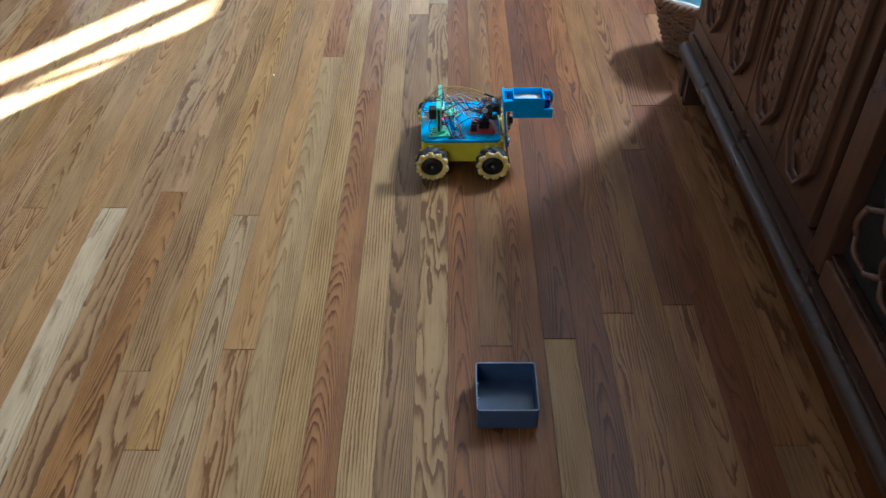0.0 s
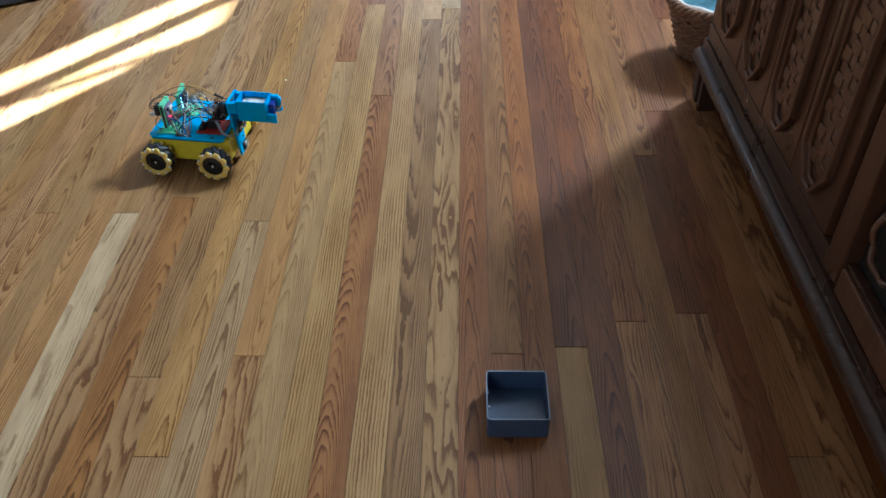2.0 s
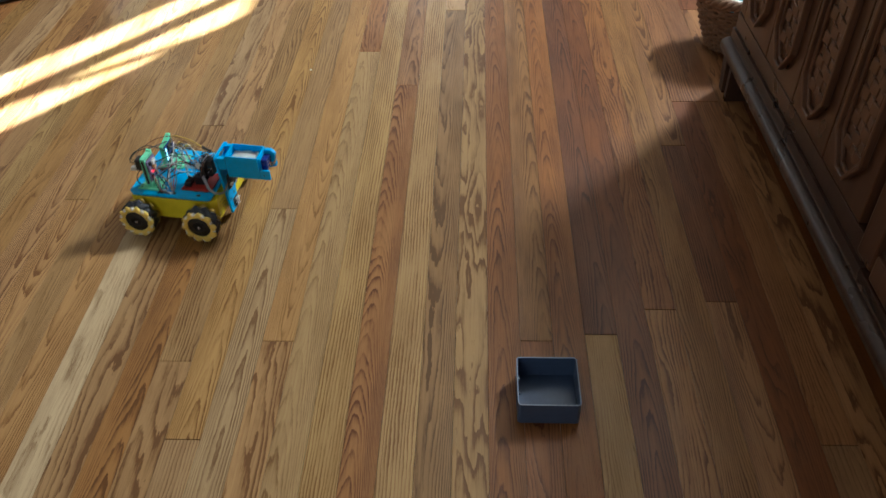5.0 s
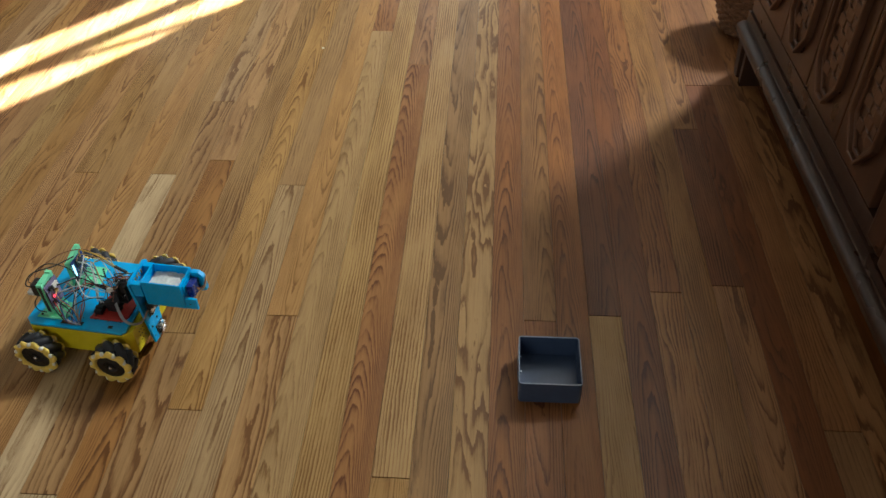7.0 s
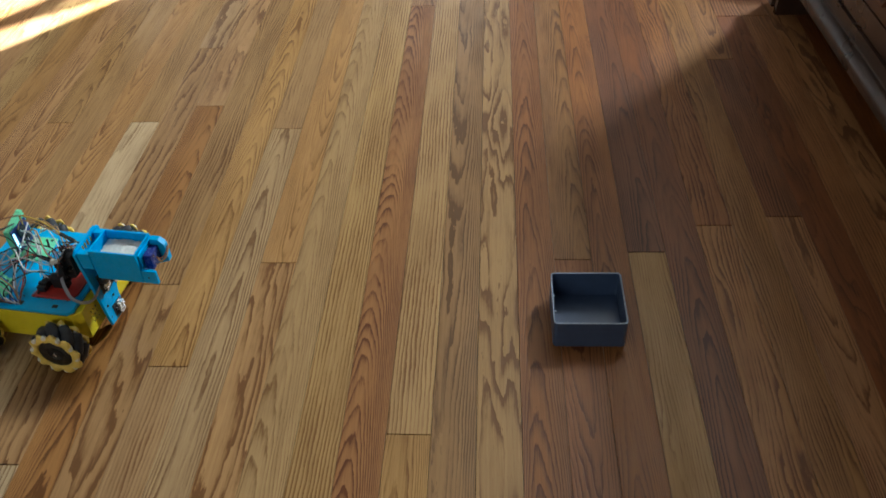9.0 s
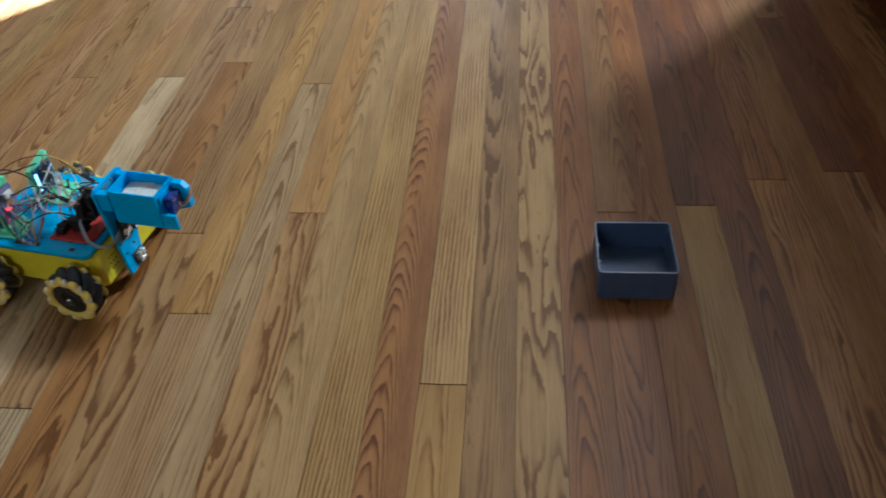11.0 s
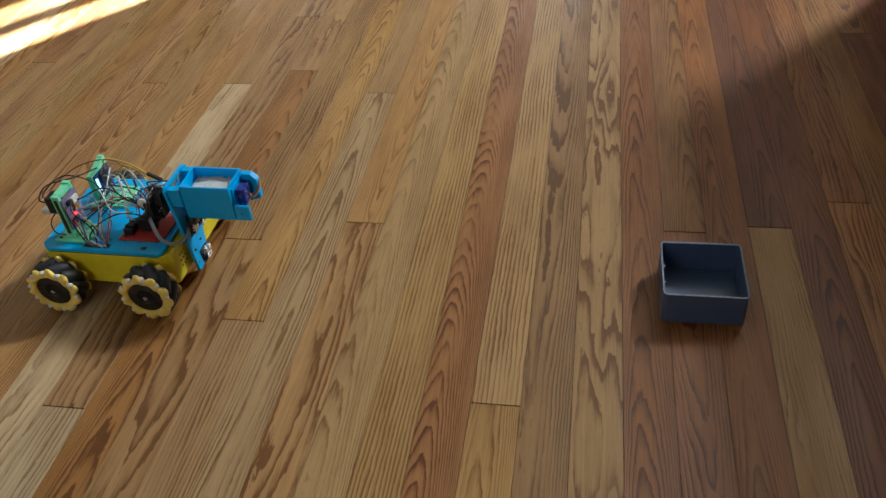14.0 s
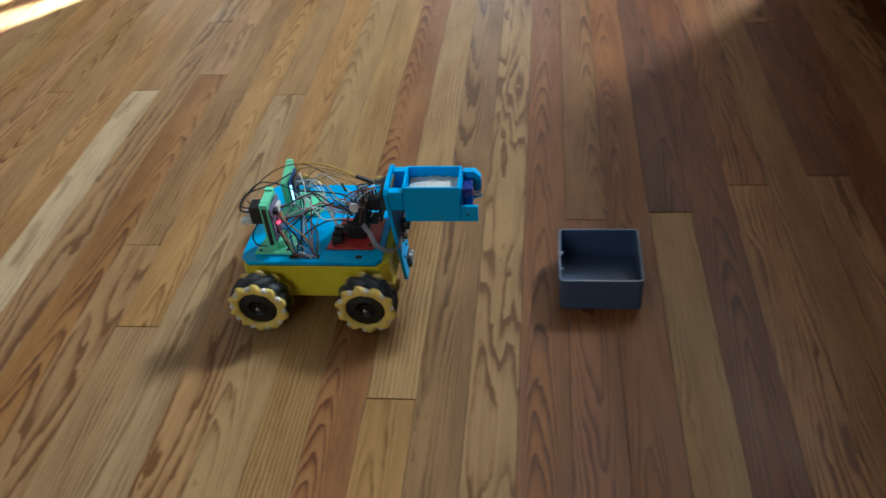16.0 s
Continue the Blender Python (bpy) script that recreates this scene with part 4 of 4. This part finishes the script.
    wire(M_W_TAN, (-0.034, 0.158, 0.110), (-0.012, 0.166, 0.124), (0.020, 0.150, 0.122), (0.060, 0.118, 0.132))
    wire(M_W_GREY, (-0.034, 0.150, 0.104), (-0.016, 0.130, 0.114), (-0.012, 0.104, 0.108), (-0.024, 0.088, 0.110), (-0.044, 0.080, 0.112))
    wire(M_W_BROWN, (0.1915, 0.110, 0.130), (0.200, 0.112, 0.128), (0.203, 0.122, 0.133), (0.198, 0.134, 0.138), (0.188, 0.136, 0.132))
    wire(M_W_TAN, (0.1915, 0.112, 0.128), (0.199, 0.110, 0.124), (0.204, 0.120, 0.129), (0.200, 0.134, 0.136), (0.189, 0.136, 0.130))
    loose = random.Random(23)
    for k in range(16):
        a = Vector((-0.040 + loose.uniform(0, 0.004), loose.uniform(0.062, 0.090), loose.uniform(0.092, 0.138)) if k % 2 else (-0.036, loose.uniform(0.136, 0.166), loose.uniform(0.092, 0.122)))
        b = Vector((loose.uniform(0.030, 0.062), loose.uniform(0.082, 0.122), loose.uniform(0.096, 0.122))) if k % 3 else Vector((loose.uniform(-0.026, 0.006), loose.uniform(0.047, 0.053), 0.0745))
        c = a.lerp(b, 0.35) + Vector((loose.uniform(-0.006, 0.010), loose.uniform(-0.012, 0.012), loose.uniform(0.006, 0.024)))
        d = a.lerp(b, 0.72) + Vector((loose.uniform(-0.008, 0.008), loose.uniform(-0.012, 0.012), loose.uniform(-0.002, 0.014)))
        wire((M_W_WHITE, M_W_BLACK, M_W_TAN, M_W_BLUE, M_W_WHITE, M_W_BLACK, M_W_RED)[k % 7], a, c, d, b, r=0.00095)
    part("ribbon_cable", tube([(0.060, 0.078, 0.104), (0.070, 0.066, 0.100), (0.078, 0.060, 0.086), (0.090, 0.062, 0.076), (0.101, 0.072, 0.074), (0.104, 0.092, 0.082)], 0.0034, 8, 7, flat=0.14), M_W_GREY, car, "flat grey ribbon cable", smooth=True)
    for y in (0.098, 0.104, 0.110, 0.118):
        part("pin", lathe([(0.0012, 0), (0.0012, 0.007)], 8), M_BRASS, car).location = (0.097, y, 0.1415)
    for ob in car.children:
        if not ob.name.startswith(("wheel", "motor_shaft")):
            ob.location.z += 0.005
    return car, wheels


CAR, WHEELS = robot()


# ---------------------------------------------------------------- the oak floor: strips of one width, laid along y
tagged_floor = tagged(part("floor", box(WEST, EAST, SOUTH, NORTH, -0.05, -0.0125), M_SUB), "varnished oak strip floor in mixed honey and red tones", "floor", kind="structure")
# end joints that can be told apart, by strip, and the tones of the strips before and after them
JOINTS = {-21: [(1.560, "honey", "tan")], -16: [(1.480, "honey", "honey")], -13: [(1.480, "grey", "honey")], -12: [(1.772, "honey", "pale"), (0.706, "grey", "honey")],
          -11: [(1.535, "tan", "honey")], -10: [(1.028, "honey", "honey")], -9: [(0.866, "straight", "honey")], -8: [(1.452, "pale", "honey")], -7: [(1.077, "honey", "amber")],
          -6: [(2.138, "pale", "tan")], -4: [(1.960, "russet", "tan")], -3: [(0.759, "honey", "straight")], -2: [(2.392, "umber", "pale")], 1: [(1.084, "red", "tan")],
          3: [(1.101, "honey", "dark")], 5: [(1.164, "tan", "red")], 7: [(1.185, "tan", "dark"), (1.690, "dark", "tan")], 8: [(1.880, "dark", "red")], 9: [(0.874, "tan", "red"), (1.880, "red", "red")]}
# from strip 0 on: redder boards, with cabinet shade put into their tones
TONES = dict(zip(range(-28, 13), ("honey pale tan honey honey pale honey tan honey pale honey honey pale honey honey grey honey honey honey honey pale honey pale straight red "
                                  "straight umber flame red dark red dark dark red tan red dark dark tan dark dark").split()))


def strip_mesh(length, tone):
    """A strip with eased long edges, from y = 0."""
    w, e, top = STRIP / 2 - 0.00028, 0.0001, -0.0001
    me = bpy.data.meshes.new("strip")
    v = []
    for y, yi in ((0.0008, 0.0008 + e), (length - 0.0008, length - 0.0008 - e)):
        v += [(-w, y, -0.012), (-w, y, top), (-w + e, yi, 0.0), (w - e, yi, 0.0), (w, y, top), (w, y, -0.012)]
    f = [(k, k + 1, k + 7, k + 6) for k in range(5)] + [(1, 2, 3, 4), (0, 1, 4, 5), (10, 9, 8, 7), (11, 10, 7, 6)]
    me.from_pydata(v, [], f)
    me.materials.append(OAK[tone])
    return me


def lay_floor():
    rng = random.Random(11)
    far = []
    moods = ("pale", "honey", "honey", "red", "pale", "honey", "grey", "red")
    # cabinet side: red boards, chosen darker to carry its shade
    warm_shaded = ("red", "red", "red", "red", "dark", "honey", "red", "dark")
    for k in range(int(WEST / STRIP) - 1, int(EAST / STRIP) + 1):
        known = sorted(JOINTS.get(k, []))
        tone = known[0][1] if known else TONES.get(k) or rng.choice(moods if k < 0 else warm_shaded)
        cuts = []
        if known:
            y = known[0][0]
        else:
            y = rng.uniform(2.35, 2.9)
            known = [(y, tone, rng.choice(moods if k < 0 else warm_shaded))]
        cuts = [(a, c) for a, b, c in known]
        low = [known[0][0]]
        tones = [known[0][1]]
        while low[0] > SOUTH:
            step = max(low[0] - rng.uniform(0.30, 0.55), 0.8) if len(low) == 1 else rng.uniform(0.7, 1.5)
            low.insert(0, max(low[0] - step, SOUTH))
            tones.insert(0, rng.choice(moods if k < 0 else warm_shaded) if len(low) > 2 else known[0][1])
        spans = [(a, b, c) for a, b, c in zip(low, low[1:], tones[1:])]
        for (a, c), (b, _) in zip(cuts, cuts[1:]):
            spans.append((a, b, c))
        a, c = cuts[-1]
        while a < NORTH:
            b = min(max(a + rng.uniform(0.9, 1.6), rng.uniform(2.5, 3.1)), NORTH)
            spans.append((a, b, c))
            a, c = b, rng.choice(moods if k < 0 else warm_shaded)
        x = (k + 0.5) * STRIP
        if x - STRIP / 2 < WEST or x + STRIP / 2 > EAST:
            continue
        for a, b, c in spans:
            if -1.65 < x < 0.80 and b > 0.2 and a < 2.9:
                ob = new("board", strip_mesh(b - a, c))
                ob.location = (x, a, 0)
                ob.parent = tagged_floor
            else:
                far.append((x, a, b, c))
    for tone in OAK:
        verts, faces = [], []
        for x, a, b, c in far:
            if c == tone:
                n = len(verts)
                verts += [(x - STRIP / 2 + 0.0004, a, 0), (x + STRIP / 2 - 0.0004, a, 0), (x + STRIP / 2 - 0.0004, b - 0.0006, 0), (x - STRIP / 2 + 0.0004, b - 0.0006, 0)]
                verts += [(p, q, -0.012) for p, q, _ in verts[n:n + 4]]
                faces += [(n, n + 1, n + 2, n + 3), (n, n + 4, n + 5, n + 1), (n + 1, n + 5, n + 6, n + 2), (n + 2, n + 6, n + 7, n + 3), (n + 3, n + 7, n + 4, n)]
        me = bpy.data.meshes.new("boards")
        me.from_pydata(verts, [], faces)
        me.materials.append(OAK[tone])
        ob = new("boards", me)
        ob.parent = tagged_floor
        tagged(ob, kind="stuff")


lay_floor()


# ---------------------------------------------------------------- what moves
DRIVE = [
    (0.0, 0.032, 1.570, 0.4), (0.1, 0.020, 1.570, 0.2), (0.2, -0.004, 1.569, -0.5), (0.3, -0.033, 1.568, -1.3), (0.4, -0.072, 1.568, -2.0), (0.5, -0.114, 1.569, -2.6),
    (0.6, -0.154, 1.570, -3.0), (0.7, -0.200, 1.572, -3.4), (0.8, -0.246, 1.573, -3.9), (0.9, -0.291, 1.574, -4.3), (1.0, -0.333, 1.579, -4.7), (1.1, -0.379, 1.582, -5.2),
    (1.2, -0.422, 1.585, -5.7), (1.3, -0.463, 1.589, -6.2), (1.4, -0.505, 1.592, -6.6), (1.5, -0.540, 1.595, -7.0), (1.6, -0.573, 1.598, -7.3), (1.8, -0.607, 1.602, -7.5),
    (2.0, -0.614, 1.603, -7.5), (3.0, -0.614, 1.602, -7.5), (4.05, -0.614, 1.602, -7.5), (4.2, -0.617, 1.579, -7.6), (4.5, -0.627, 1.500, -7.8), (5.0, -0.641, 1.350, -8.0),
    (5.5, -0.655, 1.200, -8.0), (6.0, -0.668, 1.060, -8.0), (6.3, -0.672, 1.020, -8.0), (6.5, -0.680, 0.964, -7.8), (6.7, -0.684, 0.930, -7.4), (6.9, -0.681, 0.921, -6.4), (8.05, -0.681, 0.920, -6.4),
    (8.3, -0.687, 0.890, -7.3), (8.5, -0.691, 0.866, -7.4), (8.7, -0.693, 0.861, -7.5), (10.8, -0.697, 0.860, -10.5), (11.4, -0.696, 0.860, -10.3), (11.7, -0.690, 0.859, -7.0),
    (12.0, -0.682, 0.858, -3.8), (13.1, -0.680, 0.858, -3.5), (13.4, -0.676, 0.858, -1.5), (14.7, -0.675, 0.858, -1.1), (14.9, -0.658, 0.858, -1.1), (15.0, -0.630, 0.858, -1.0),
    (15.25, -0.528, 0.859, -0.4), (15.5, -0.421, 0.859, 0.9), (15.75, -0.329, 0.860, 0.3), (16.0, -0.251, 0.859, -0.4),
]


def motions():
    walk(CAR, [(t, pose(x, y, 0, 0, 0, yaw)) for t, x, y, yaw in DRIVE])
    def where(t):
        for a, b in zip(DRIVE, DRIVE[1:]):
            if a[0] <= t <= b[0]:
                f = (t - a[0]) / (b[0] - a[0])
                return [p + (q - p) * f for p, q in zip(a[1:], b[1:])]
        return DRIVE[-1][1:]
    steps = [k / 15 for k in range(241)]
    angles = [0.0] * 4
    rows = [[] for _ in WHEELS]
    before = where(0.0)
    for t in steps:
        now = where(t)
        dx, dy, yaw = now[0] - before[0], now[1] - before[1], radians(now[2])
        ahead, aside = dx * math.cos(yaw) + dy * math.sin(yaw), -dx * math.sin(yaw) + dy * math.cos(yaw)
        turn = radians(now[2] - before[2])
        for k, (w, x, y) in enumerate(WHEELS):
            sign = 1 if (x > 0) == (y < MID) else -1
            arm = (0.067 + 0.105) * (1 if y < MID else -1)
            angles[k] += math.degrees((ahead + sign * aside + turn * arm) / R_WHEEL)
            rows[k].append((t, pose(x, y, R_WHEEL, 0, angles[k] + (0, 13, 7, 22)[k], 0)))
        before = now
    for (w, x, y), r in zip(WHEELS, rows):
        walk(w, r)


motions()
